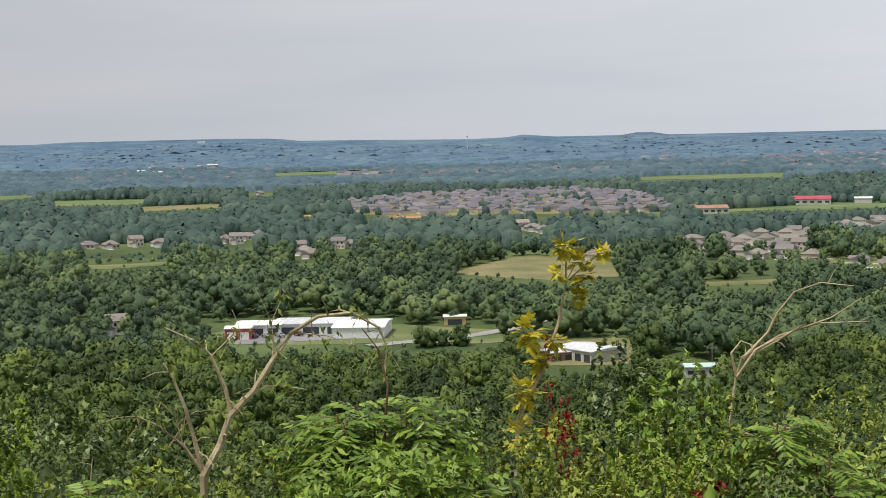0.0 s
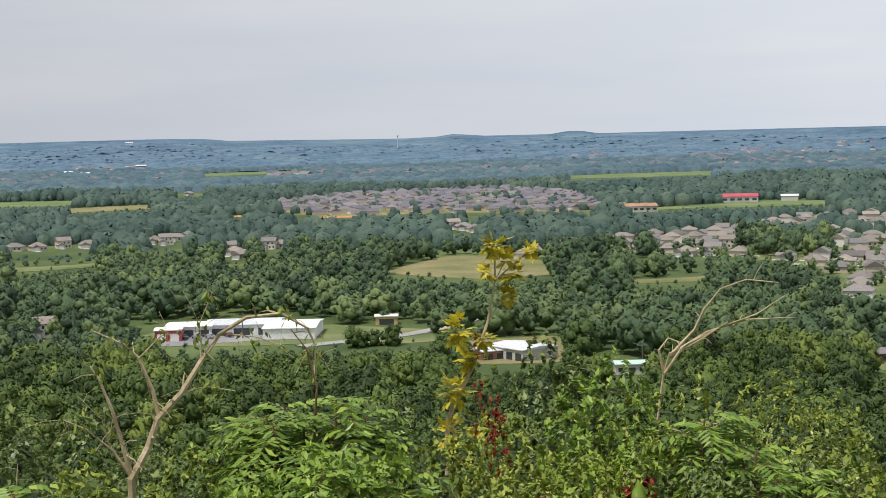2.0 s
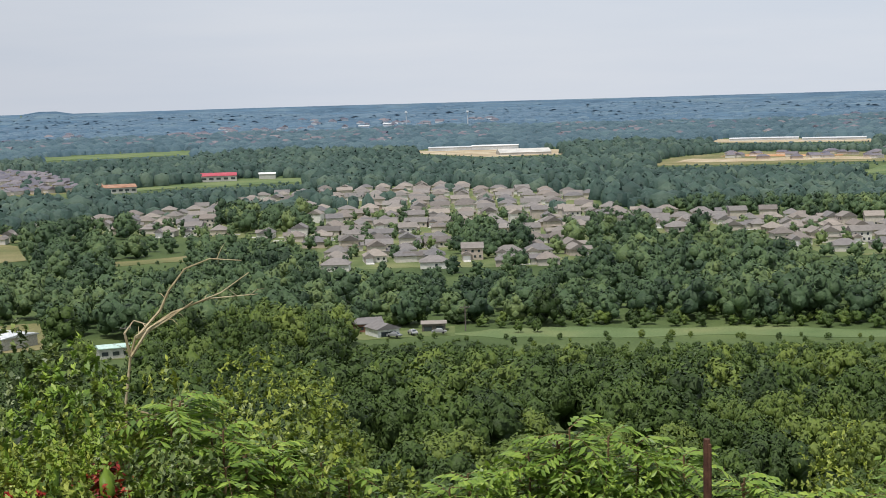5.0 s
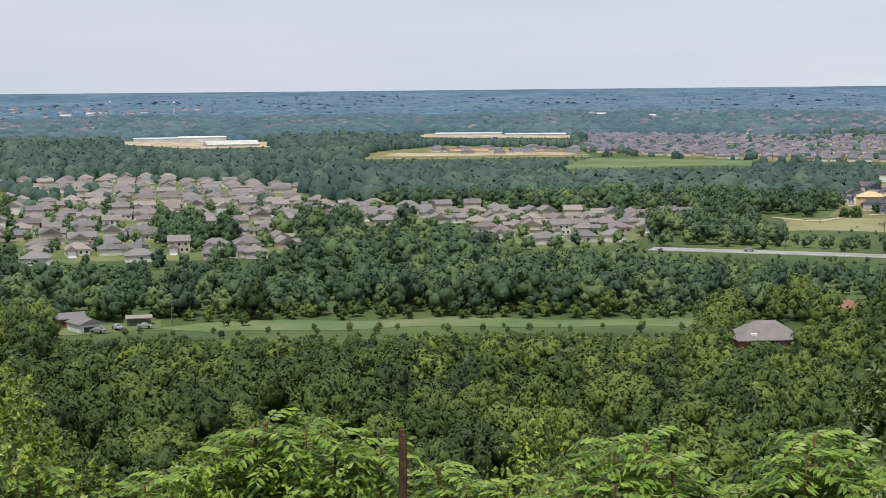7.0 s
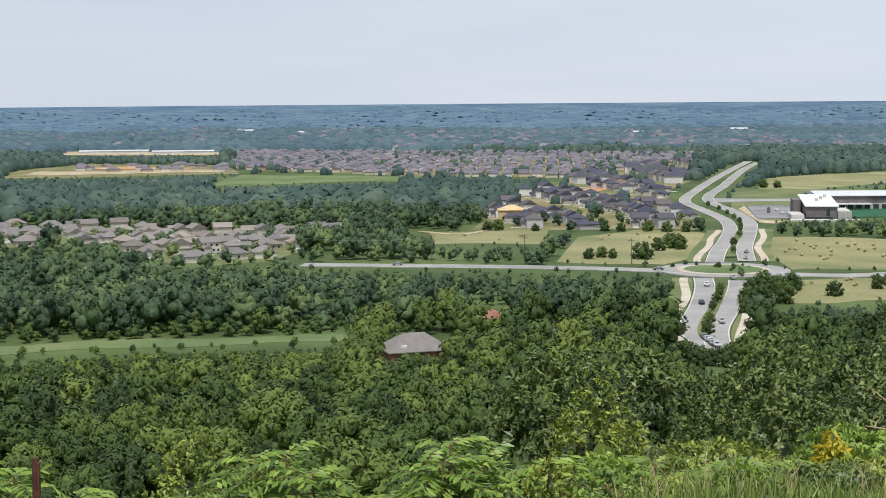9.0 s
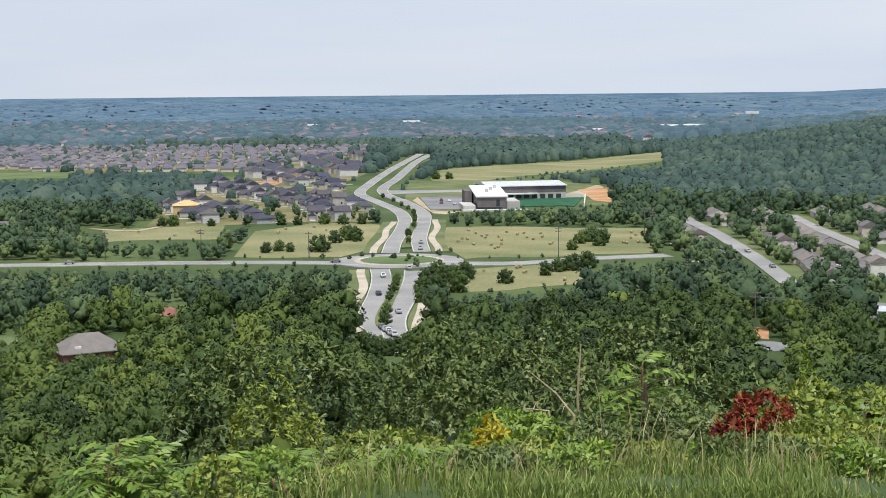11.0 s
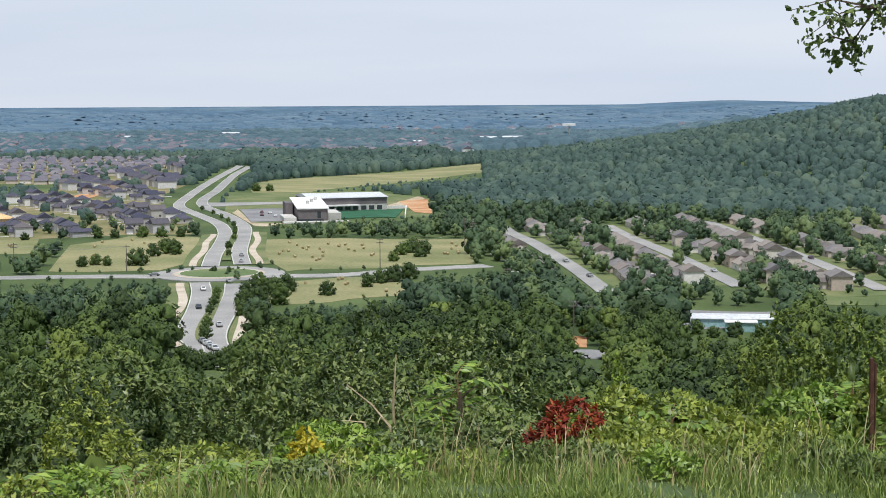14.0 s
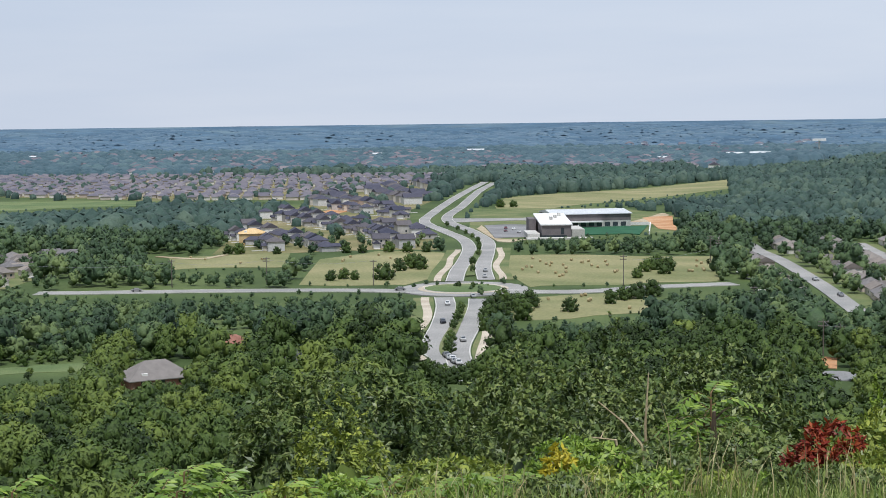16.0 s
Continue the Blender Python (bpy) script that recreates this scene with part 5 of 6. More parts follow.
# cars
def car():
    e = tagged(new("car"), "parked or slow passenger car on the road", "car", "cars on the road")
    bm = bmesh.new()
    prof = [(-2.2, .35), (-2.25, .75), (-1.5, .92), (-.8, 1.42), (.7, 1.46), (1.5, .98), (2.2, .85), (2.25, .35)]
    a = [bm.verts.new((-.88 if z < 1.1 else -.68, y, z)) for y, z in prof]
    b = [bm.verts.new((.88 if z < 1.1 else .68, y, z)) for y, z in prof]
    for i in range(len(prof)):
        j = (i + 1) % len(prof)
        bm.faces.new((a[i], a[j], b[j], b[i]))
    bm.faces.new(a[::-1])
    bm.faces.new(b)
    part("body", bm, M_CAR, e)
    for y0, z0, y1, z1 in ((-1.46, .98, -.86, 1.38), (.78, 1.40, 1.42, 1.03)):
        bm = bmesh.new()
        vs = [bm.verts.new(c) for c in ((-.62, y0, z0 + .03), (.62, y0, z0 + .03), (.58, y1, z1 + .03), (-.58, y1, z1 + .03), (-.62, y0, z0), (.62, y0, z0), (.58, y1, z1), (-.58, y1, z1))]
        for f in ((0, 1, 2, 3), (7, 6, 5, 4), (0, 4, 5, 1), (1, 5, 6, 2), (2, 6, 7, 3), (3, 7, 4, 0)):
            bm.faces.new([vs[i] for i in f])
        part("windscreen", bm, M_GLASS, e)
    for x in (-.86, .86):
        for y in (-1.35, 1.4):
            bm = bmesh.new()
            tube(bm, [(x - .1, y, .33), (x + .1, y, .33)], [.33, .33], 12)
            part("wheel", bm, M_RUBBER, e)
    return e


first = car()
spots = [(55.78, 567, 3), (55.6, 517, 4), (56.35, 474, 184), (55.72, 441, 10), (55.82, 436, 10), (55.95, 433, 10), (56.02, 428, 10), (56.16, 425, 10), (57.22, 690, 182), (57.2, 664, 180), (56.75, 590, 190), (54.0, 617, 92), (44.2, 636, 95),
         (19.9, 441, 60), (20.6, 446, 20), (21.6, 446, 80), (69.4, 655, 15), (70.3, 600, 195), (74.9, 622, 15), (78.4, 680, 15), (-6.3, 532, 30), (-6.8, 532, 30), (-5.6, 534, 30), (-7.3, 534, 30), (58.0, 930, 5), (58.3, 945, 5), (58.0, 955, 5), (58.5, 920, 5)]
for i, (az, d, turn) in enumerate(spots):
    m = facing(az, d, turn, 0.44)
    if i == 0:
        first.matrix_basis = m
    else:
        copy_thing(first, m)

# small trees set out along roads and in the fields
def planted(az, d, h, k, label="young green tree on mown grass"):
    V, Q, T, N = MIDV[k % 4]
    e = part("tree", trunk_bm(np.random.default_rng(int(az * 10 + d)), 1.0, 0.018), M_BARK)
    part("crown", npmesh("crown", V, Q, T, M_LEAF, np.full(len(V), 0.1 + (k * 0.37) % 0.5), True, N), M_LEAF, e)
    e.matrix_basis = facing(az, d, k * 50, 0.3 if h < 5 else -0.22 * h) @ Matrix.Diagonal((h, h, h, 1))
    tagged(e, label, "tree")


for k, (az, d, h) in enumerate(((56.2, 623, 3.2), (56.75, 619, 3.2), (56.75, 690, 3.5), (56.75, 720, 4.5), (56.95, 770, 3.5), (57.0, 800, 3.6), (57.0, 825, 3.6), (56.95, 850, 3.6), (56.75, 880, 3.6), (56.5, 910, 3.6), (56.2, 945, 3.6), (55.8, 980, 3.6),
        (56.3, 550, 3.8), (56.25, 535, 4.2), (56.15, 520, 4.2), (56.0, 500, 3.6), (55.9, 470, 4.5), (55.8, 455, 4.8), (55.85, 446, 4.5),
        (51.4, 662, 6.5), (51.9, 668, 7), (52.3, 664, 6), (53.4, 662, 11), (54.0, 700, 8), (54.4, 712, 9.5), (54.8, 706, 9), (54.6, 724, 9), (63.2, 690, 8), (63.6, 700, 10), (64.1, 694, 9), (63.9, 680, 8), (62.9, 662, 6),
        (-0.9, 497, 10), (0.5, 499, 10), (-0.2, 500, 8), (24.6, 445, 3.4), (25.3, 445, 4.0), (61.9, 571, 7.5), (60.4, 548, 8), (57.8, 1190, 9), (58.3, 1190, 8),
        (52.0, 800, 8), (52.6, 800, 7), (53.6, 800, 8), (54.3, 798, 8), (55.0, 797, 7), (49.4, 800, 6), (48.0, 806, 8), (47.6, 808, 7))):
    planted(az, d, h, k)

for _az, _d, _h, _k in ((74.3, 458, 6.0, 1), (74.9, 452, 5.2, 2), (75.7, 454, 6.4, 0), (76.6, 455, 5.6, 1), (77.2, 459, 7.0, 2)):
    planted(_az, _d, _h, _k, "round green tree beside the teal hall")

for _az, _d, _h, _k in ((57.5, 545, 9.5, 0), (57.9, 556, 10.5, 1), (58.4, 550, 10, 2), (58.9, 560, 9, 3), (57.3, 522, 9, 2), (57.8, 518, 10, 3), (58.6, 525, 11, 1), (57.2, 498, 8, 1), (62.4, 583, 8, 2), (62.9, 588, 9, 0), (63.5, 596, 9, 3)):
    planted(_az, _d, _h, _k, "full green tree beside the divided road")

for _az, _d, _h, _k in ((55.3, 402, 5.5, 0), (55.65, 398, 5.8, 1), (56.0, 400, 5.2, 2), (56.35, 397, 5.6, 3), (56.7, 401, 6.5, 1), (55.0, 406, 7.0, 2), (57.0, 404, 7.5, 0), (55.9, 390, 5.5, 0), (56.5, 388, 5.6, 2), (55.4, 389, 5.6, 3)):
    planted(_az, _d, _h, _k, "green tree at the foot of the wooded slope")

# ---- the hilltop's own plants ----
M_SUMAC = leafy("sumac_leaves", (0.060, 0.120, 0.022), (0.165, 0.265, 0.036), (0.350, 0.460, 0.075), 0.42, 0.4, 0.3)
M_BUSH = leafy("bush_leaves", (0.058, 0.093, 0.018), (0.165, 0.222, 0.034), (0.410, 0.460, 0.085), 0.42, 0.4, 0.3)
M_LOCUST = leafy("locust_leaves", (0.050, 0.085, 0.018), (0.120, 0.175, 0.030), (0.270, 0.330, 0.060), 0.45, 0.35, 0.3)
M_DEEP = leafy("deep_green_leaves", (0.040, 0.068, 0.020), (0.100, 0.148, 0.038), (0.250, 0.300, 0.090), 0.42, 0.4, 0.25)
M_LIME = leafy("lime_leaves", (0.110, 0.190, 0.020), (0.185, 0.275, 0.030), (0.270, 0.350, 0.050), 0.5, 0.3, 0.25)
M_YELLOW = leafy("yellow_leaves", (0.300, 0.270, 0.020), (0.480, 0.410, 0.030), (0.640, 0.560, 0.060), 0.5, 0.3, 0.35)
M_SCARLET = leafy("red_leaves", (0.130, 0.012, 0.010), (0.260, 0.022, 0.014), (0.420, 0.070, 0.030), 0.5, 0.3, 0.2)
M_DULLRED = leafy("dark_red_leaves", (0.090, 0.012, 0.010), (0.200, 0.024, 0.016), (0.380, 0.090, 0.030), 0.5, 0.3, 0.3)
M_TWIG = noisy("bare_twigs", (0.30, 0.24, 0.14), (0.41, 0.335, 0.21), (0.52, 0.44, 0.30), 4.0, 40.0, bump=0.4)
M_STEM = noisy("brown_stems", (0.10, 0.06, 0.035), (0.16, 0.10, 0.055), (0.22, 0.15, 0.08), 4.0, 40.0, bump=0.4)
M_GRASS = leafy("grass_blades", (0.090, 0.150, 0.028), (0.190, 0.260, 0.052), (0.360, 0.390, 0.120), 0.45, 0.35, 0.25)
M_STRAWY = leafy("dry_stalks", (0.300, 0.255, 0.110), (0.420, 0.360, 0.180), (0.530, 0.470, 0.270), 0.6, 0.2, 0.15)


class Leaves:
    """Collects leaves: each a folded blade from base to tip."""

    def __init__(self):
        self.v = []

    def add(self, base, tip, side, width, fold=0.25, at=0.45):
        base, tip = Vector(base), Vector(tip)
        mid = base.lerp(tip, at)
        up = (tip - base).cross(side)
        up = up.normalized() * width * fold if up.length else Vector((0, 0, 0))
        self.v += [base, mid + side * width + up, tip, mid - side * width + up]

    def mesh(self, name, mat, g, spread=0.5):
        n = len(self.v) // 4
        return npmesh(name, [tuple(p) for p in self.v], np.arange(4 * n).reshape(-1, 4), None, mat, np.repeat(np.clip(g.normal(0.5, spread * .4, n), 0, 1), 4))


def NP(az, d, z=0.0):
    """A place on the hilltop by bearing and distance from where the camera is held as it looks that way."""
    c = radians(0 if az < 17 else 22 if az < 33 else 46 if az < 55 else 67)
    return P(az, d, z) + Vector((ARM * math.sin(c), ARM * math.cos(c), 0))


def top_z(d, el):
    return EYE + d * math.tan(radians(el))


def rnd(g):
    v = Vector(g.normal(size=3))
    return v.normalized()


def compound(leaves, base, way, length, g, pairs=11, size=0.085, width=0.019):
    """A sumac leaf: an arching midrib with paired leaflets that droop."""
    way = Vector((way.x, way.y, 0)).normalized()
    side = Vector((-way.y, way.x, 0))
    rise = g.uniform(0.2, 1.0)
    spine = [base + way * length * t + Vector((0, 0, 1)) * length * (rise * t - (rise + g.uniform(.05, .35)) * t * t) for t in (i / pairs for i in range(pairs + 1))]
    for i in range(1, pairs + 1):
        f = (spine[i] - spine[i - 1]).normalized()
        k = size * (0.55 + 0.75 * math.sin(math.pi * (0.15 + 0.75 * i / pairs)))
        for s in (-1, 1):
            d = (side * s + f * 0.45 + Vector((0, 0, -0.28 + g.uniform(-.15, .15)))).normalized()
            leaves.add(spine[i], spine[i] + d * k, f, width * k / size)
    return spine


def sumac(az, d, el, spread, stems, seed, mat=None, label="sumac shrub with bright green feathery leaves", size=0.088, leaf_n=13, length=(0.34, 0.5), down=0.6):
    """A clump of sumac stems, each with a plume of compound leaves."""
    g = np.random.default_rng(seed)
    c = NP(az, d)
    e = tagged(new("sumac_shrub"), label, "shrub")
    wood_bm, lv = bmesh.new(), Leaves()
    zt = top_z(d, el)
    for i in range(stems):
        a, rr = g.uniform(0, 6.28), spread * math.sqrt(g.uniform(0, 1))
        bx, by = c.x + rr * math.cos(a), c.y + rr * math.sin(a) * 0.8
        b = Vector((bx, by, float(ground_z(bx, by)) - 0.1))
        tz = zt - 0.12 - (rr / max(spread, .1)) ** 2 * 0.45 * spread - g.uniform(0, .25 if mat is not M_DULLRED else .4) * (i > 0)
        t = Vector((bx + g.uniform(-.15, .15), by + g.uniform(-.15, .15), max(tz, b.z + 0.3)))
        m = b.lerp(t, .5) + Vector((g.uniform(-.08, .08), g.uniform(-.08, .08), 0))
        tube(wood_bm, [b, m, t], [.018, .013, .007], 5)
        n = leaf_n + int(g.integers(0, 4))
        for k in range(n):
            u = 1 - down * (k / n) * min(1.0, 0.9 / max(0.3, (t - b).length))
            at = b.lerp(m, u * 2) if u < .5 else m.lerp(t, u * 2 - 1)
            q = k * 2.4 + g.uniform(-.4, .4)
            sp = compound(lv, at, Vector((math.cos(q), math.sin(q), 0)), g.uniform(*length) * (0.75 if k < 2 else 1), g, 11, size)
            tube(wood_bm, sp[::4] + [sp[-1]], [.004, .003, .002, .0015][:len(sp[::4]) + 1], 3)
    part("stem", wood_bm, M_STEM, e)
    part("foliage", lv.mesh("foliage", mat or M_SUMAC, g), M_SUMAC, e)
    return e


def bush(name, az, d, el, width, mat, seed, leaves=2600, leaf=0.035, label="leafy green bush", category="bush", low=0.04, slim=0.5, droop=0.2, lobes=16, lump=0.16, tall=None, core=0.5, bunch=7):
    """A bush or young tree: trunk and limbs under lobes of small leaves. leaf: half a leaf's length in metres."""
    g = np.random.default_rng(seed)
    p = NP(az, d)
    zg = float(ground_z(p.x, p.y)) - 0.1
    h = (tall or (top_z(d, el) - zg))
    if tall:
        zg = top_z(d, el) - tall
    h = max(h, 0.25)
    # many small leaves, each turned its own way
    V, Q, T, N = crown(seed, lobes, int(leaves * 1.45), leaf * 0.86 / h, 0.45, low, core, lump, droop, slim, ruffle=0.55, bunch=bunch)
    k = width / (0.9 * h)
    # leaves keep their own size: only their centres spread
    n4 = 4 * len(Q)
    c4 = V[:n4].reshape(-1, 4, 3).mean(1)
    shift = c4 * np.array([k - 1, k - 1, 0])
    V[:n4] += np.repeat(shift, 4, 0)
    V[n4:, :2] *= k
    V = V * h
    # cores keep a dark tint: painted inner shade behind the brighter sprays
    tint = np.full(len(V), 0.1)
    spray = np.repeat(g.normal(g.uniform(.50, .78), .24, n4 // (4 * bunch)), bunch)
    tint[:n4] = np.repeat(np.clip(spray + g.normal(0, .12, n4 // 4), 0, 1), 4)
    e = tagged(new(name), label, category)
    bm = trunk_bm(g, h * 0.9, max(0.02, h * 0.012))
    part("trunk", bm, M_STEM, e)
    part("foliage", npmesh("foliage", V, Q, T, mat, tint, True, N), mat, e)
    e.location = (p.x, p.y, zg)
    e.rotation_euler = (0, 0, g.uniform(0, 6.28))
    return e


# young trees that stand up from the slope below the crest
for k, (az, d, el, w, mat, n, leaf, droop, slim) in enumerate((
        (7.4, 24, -7.5, 2.3, M_DEEP, 4160, .074, .3, .5), (15.5, 33, -10.2, 4.6, M_BUSH, 6500, .075, .4, .45), (-14.6, 22, -9.7, 3.2, M_DEEP, 4160, .067, .2, .55), (-10.5, 26, -10.6, 3.6, M_DEEP, 3600, .067, .2, .55),
        (50.2, 27, -9.5, 2.7, M_DEEP, 4160, .094, .6, .36), (53.4, 28, -9.7, 2.6, M_DEEP, 4160, .094, .6, .36), (48.6, 25, -11.2, 1.8, M_DEEP, 2800, .094, .6, .36), (51.8, 24, -11.0, 2.6, M_BUSH, 4200, .07, .6, .36),
        (57.4, 30, -8.5, 2.2, M_DEEP, 3600, .081, .3, .5), (60.4, 29, -9.0, 2.6, M_DEEP, 3600, .081, .3, .5), (62.4, 31, -8.2, 2.2, M_DEEP, 3360, .081, .3, .5), (64.9, 27, -7.9, 2.3, M_DEEP, 4160, .074, .3, .5), (67.0, 25, -9.3, 2.2, M_DEEP, 3600, .074, .3, .5), (68.6, 24, -10.3, 1.8, M_DEEP, 2880, .074, .3, .5),
        (62.0, 22, -10.4, 2.6, M_DEEP, 3600, .067, .3, .5), (66.0, 20, -10.8, 2.0, M_DEEP, 3040, .067, .3, .5), (58.6, 22, -11.0, 2.0, M_DEEP, 2880, .067, .3, .5), (55.8, 25, -10.6, 2.0, M_DEEP, 2880, .067, .3, .5),
        (36.0, 40, -13.0, 3.0, M_BUSH, 3000, .07, .2, .5), (39.5, 44, -13.6, 3.5, M_LIME, 2800, .07, .2, .5))):
    bush("young_tree", az, d, el, w, mat, 700 + k, n, leaf, "young broadleaf tree rising from the slope below", "tree", 0.30, slim, droop + 0.15, 17, 0.19, core=0.5)
# the lighter, feathery trees near the crest
for k, (az, d, el, w) in enumerate(((77.7, 15, -7.2, 1.0), (80.0, 15, -7.4, 1.05), (76.6, 15.5, -8.6, .8), (78.9, 14.5, -8.9, 1.2), (82.3, 14.5, -8.6, .9))):
    bush("locust_tree", az, d, el, w, M_LOCUST, 740 + k, 3600, .032, "feathery yellow-green young tree on the crest", "tree", 0.25, 0.42, 0.2, 16, 0.13, core=0.35)
bush("locust_tree", 71.3, 15, -8.3, .34, M_LIME, 750, 700, .03, "thin sapling with yellow-green leaves", "tree", 0.35, 0.45, 0.2, 10, 0.09, core=0.2)
bush("locust_tree", -16.2, 11, -7.9, .55, M_LIME, 751, 900, .035, "pale lime green sapling", "tree", 0.3, 0.5, 0.2, 9, 0.14, core=0.3)

# bushes on the crest: a row behind, then the near ones
LOOK = {M_DEEP: "dense dark green bush on the crest", M_BUSH: "bushy yellow-green shrub on the crest", M_LIME: "lime green bush on the crest", M_SUMAC: "bright green bush on the crest", M_LOCUST: "mid green bush on the crest"}
g = np.random.default_rng(77)
for k in range(14):
    az = -17.5 + k * 2.7
    if not 3.0 < az < 4.6:
        bush("bush", az, 15 + g.uniform(-1.5, 2), -11.3 + g.uniform(-.5, .5), 1.7, (M_DEEP, M_DEEP, M_BUSH)[k % 3], 1200 + k, 2600, .042, LOOK[(M_DEEP, M_DEEP, M_BUSH)[k % 3]], core=0.32)
for k in range(26):
    az, mat = 49 + k * 1.5 + g.uniform(-.4, .4), (M_DEEP, M_BUSH, M_SUMAC, M_LOCUST, M_BUSH, M_SUMAC, M_DEEP)[k % 7]
    bush("bush", az, 7.4 + g.uniform(-.35, .9), -13.6 + g.uniform(-.6, .7) + 0.4 * (az > 70), g.uniform(.26, .46), mat, 1230 + k, 620, .020, LOOK[mat], core=0.32, lobes=10)
for k, (az, d, el, w, mat, n, leaf) in enumerate((
        (-13.5, 11.5, -10.6, 1.7, M_DEEP, 3600, .034), (-11.6, 11, -11.4, 1.2, M_BUSH, 2400, .036), (-15.6, 10.5, -11.8, 1.1, M_BUSH, 2000, .04), (-7.6, 11.5, -11.0, 1.5, M_DEEP, 3000, .036), (-6.0, 11, -10.9, 1.2, M_BUSH, 2400, .036),
        (3.0, 11, -11.4, 1.0, M_BUSH, 2000, .036), (4.8, 11.5, -10.7, 1.2, M_BUSH, 2400, .036), (6.6, 11.5, -10.2, 1.2, M_BUSH, 2600, .036), (8.6, 11, -9.2, 1.2, M_SUMAC, 3000, .040), (10.2, 11, -10.1, 1.1, M_BUSH, 2600, .036), (9.2, 10, -11.4, 1.1, M_LIME, 2200, .026), (7.4, 10.2, -11.8, 1.0, M_BUSH, 1900, .034),
        (12.8, 11.5, -9.8, 1.0, M_BUSH, 2400, .036), (14.4, 12, -10.3, 1.2, M_BUSH, 2400, .036), (16.4, 11, -11.2, 1.1, M_BUSH, 2400, .04), (5.4, 10, -12.2, 1.0, M_BUSH, 1900, .034), (12.0, 10, -12.0, .9, M_DEEP, 1800, .034), (1.4, 10.5, -11.8, 1.0, M_DEEP, 1800, .034), (-3.2, 9.6, -11.6, 1.4, M_SUMAC, 2600, .036), (-0.4, 9.8, -11.4, 1.0, M_SUMAC, 1900, .036), (-9.6, 9.6, -12.6, 1.0, M_BUSH, 1600, .036),
        (19.5, 10.5, -13.6, 1.0, M_BUSH, 1600, .03), (24.0, 10.2, -13.5, 1.3, M_SUMAC, 2000, .032), (28.0, 10.2, -13.3, 1.3, M_SUMAC, 2000, .032),
        (35.5, 11, -13.4, 1.0, M_BUSH, 1800, .032), (41.0, 10.4, -13.6, 1.0, M_SUMAC, 1600, .03), (44.6, 10.2, -13.9, .9, M_SUMAC, 1300, .03), (49.5, 9.8, -13.4, 1.0, M_BUSH, 1500, .026), (55.5, 9.6, -12.5, 1.0, M_BUSH, 1700, .026), (60.5, 9.4, -12.3, 1.0, M_SUMAC, 1700, .026), (63.4, 9.4, -12.2, .8, M_DEEP, 1500, .026),
        (66.6, 9.6, -11.4, .8, M_DEEP, 1700, .026), (71.6, 9.4, -10.7, .85, M_BUSH, 2600, .028), (73.6, 9.4, -10.9, .9, M_BUSH, 2600, .028), (75.4, 9.2, -11.2, .85, M_BUSH, 2300, .028), (72.6, 8.6, -12.2, .9, M_BUSH, 2000, .026), (75.2, 8.5, -12.5, .8, M_BUSH, 1700, .026),
        (78.4, 9.8, -10.3, .9, M_SUMAC, 2100, .028), (82.6, 9.8, -9.5, .9, M_BUSH, 2300, .028), (84.3, 9.4, -9.3, .8, M_SUMAC, 2000, .028), (77.6, 9.0, -11.7, .8, M_BUSH, 1700, .026))):
    bush("bush", az, d, el + (0.4 if az < 18 else 0), w * (1.3 if az < 18 else 1.0), mat, 780 + k, int(n * 1.25), leaf, LOOK[mat], core=0.32)

# sumacs
for k, (az, d, el, sp, n) in enumerate(((-2.6, 10.6, -8.9, .42, 9), (-4.2, 10.8, -9.3, .3, 5), (-0.6, 10.8, -9.9, .3, 5), (-2.0, 9.8, -11.0, .4, 6), (-14.4, 9.6, -11.9, .3, 4), (-11.0, 9.2, -12.4, .22, 3), (0.8, 9.8, -12.2, .25, 3),
        (12.9, 10.8, -9.9, .25, 4), (15.0, 10.4, -11.2, .3, 4), (18.8, 11, -13.2, .3, 3), (22.0, 10.6, -13.0, .3, 4), (24.4, 10.8, -12.7, .35, 5), (26.5, 10.6, -12.2, .3, 5), (28.6, 11, -12.2, .3, 5), (29.9, 10.8, -12.6, .2, 4), (33.0, 11, -13.3, .2, 3),
        (38.4, 10, -12.9, .28, 5), (40.0, 10, -13.2, .25, 4), (43.0, 10, -13.5, .22, 4), (46.9, 10.3, -12.2, .22, 5), (46.2, 9.8, -13.0, .2, 3), (34.0, 10.4, -13.4, .25, 3), (65.2, 10.6, -9.6, .14, 3), (70.0, 10, -11.0, .16, 2), (79.8, 10.6, -9.4, .3, 5), (61.6, 9.4, -12.4, .3, 4), (57.2, 9.4, -12.6, .3, 4), (53.0, 9.6, -12.6, .3, 4), (50.6, 9.2, -13.0, .25, 3), (55.2, 8.8, -12.9, .25, 3), (59.0, 8.8, -12.5, .25, 3), (73.0, 8.9, -11.2, .3, 4), (76.2, 8.9, -11.6, .3, 3), (83.6, 9.2, -9.4, .25, 4))):
    # the low ones between the posts stand at uneven heights
    lift = (0.9 * math.sin(k * 2.3) - 0.15) if 17 < az < 48 else 0.0
    sumac(az, d, el + lift, sp, n, 860 + k)
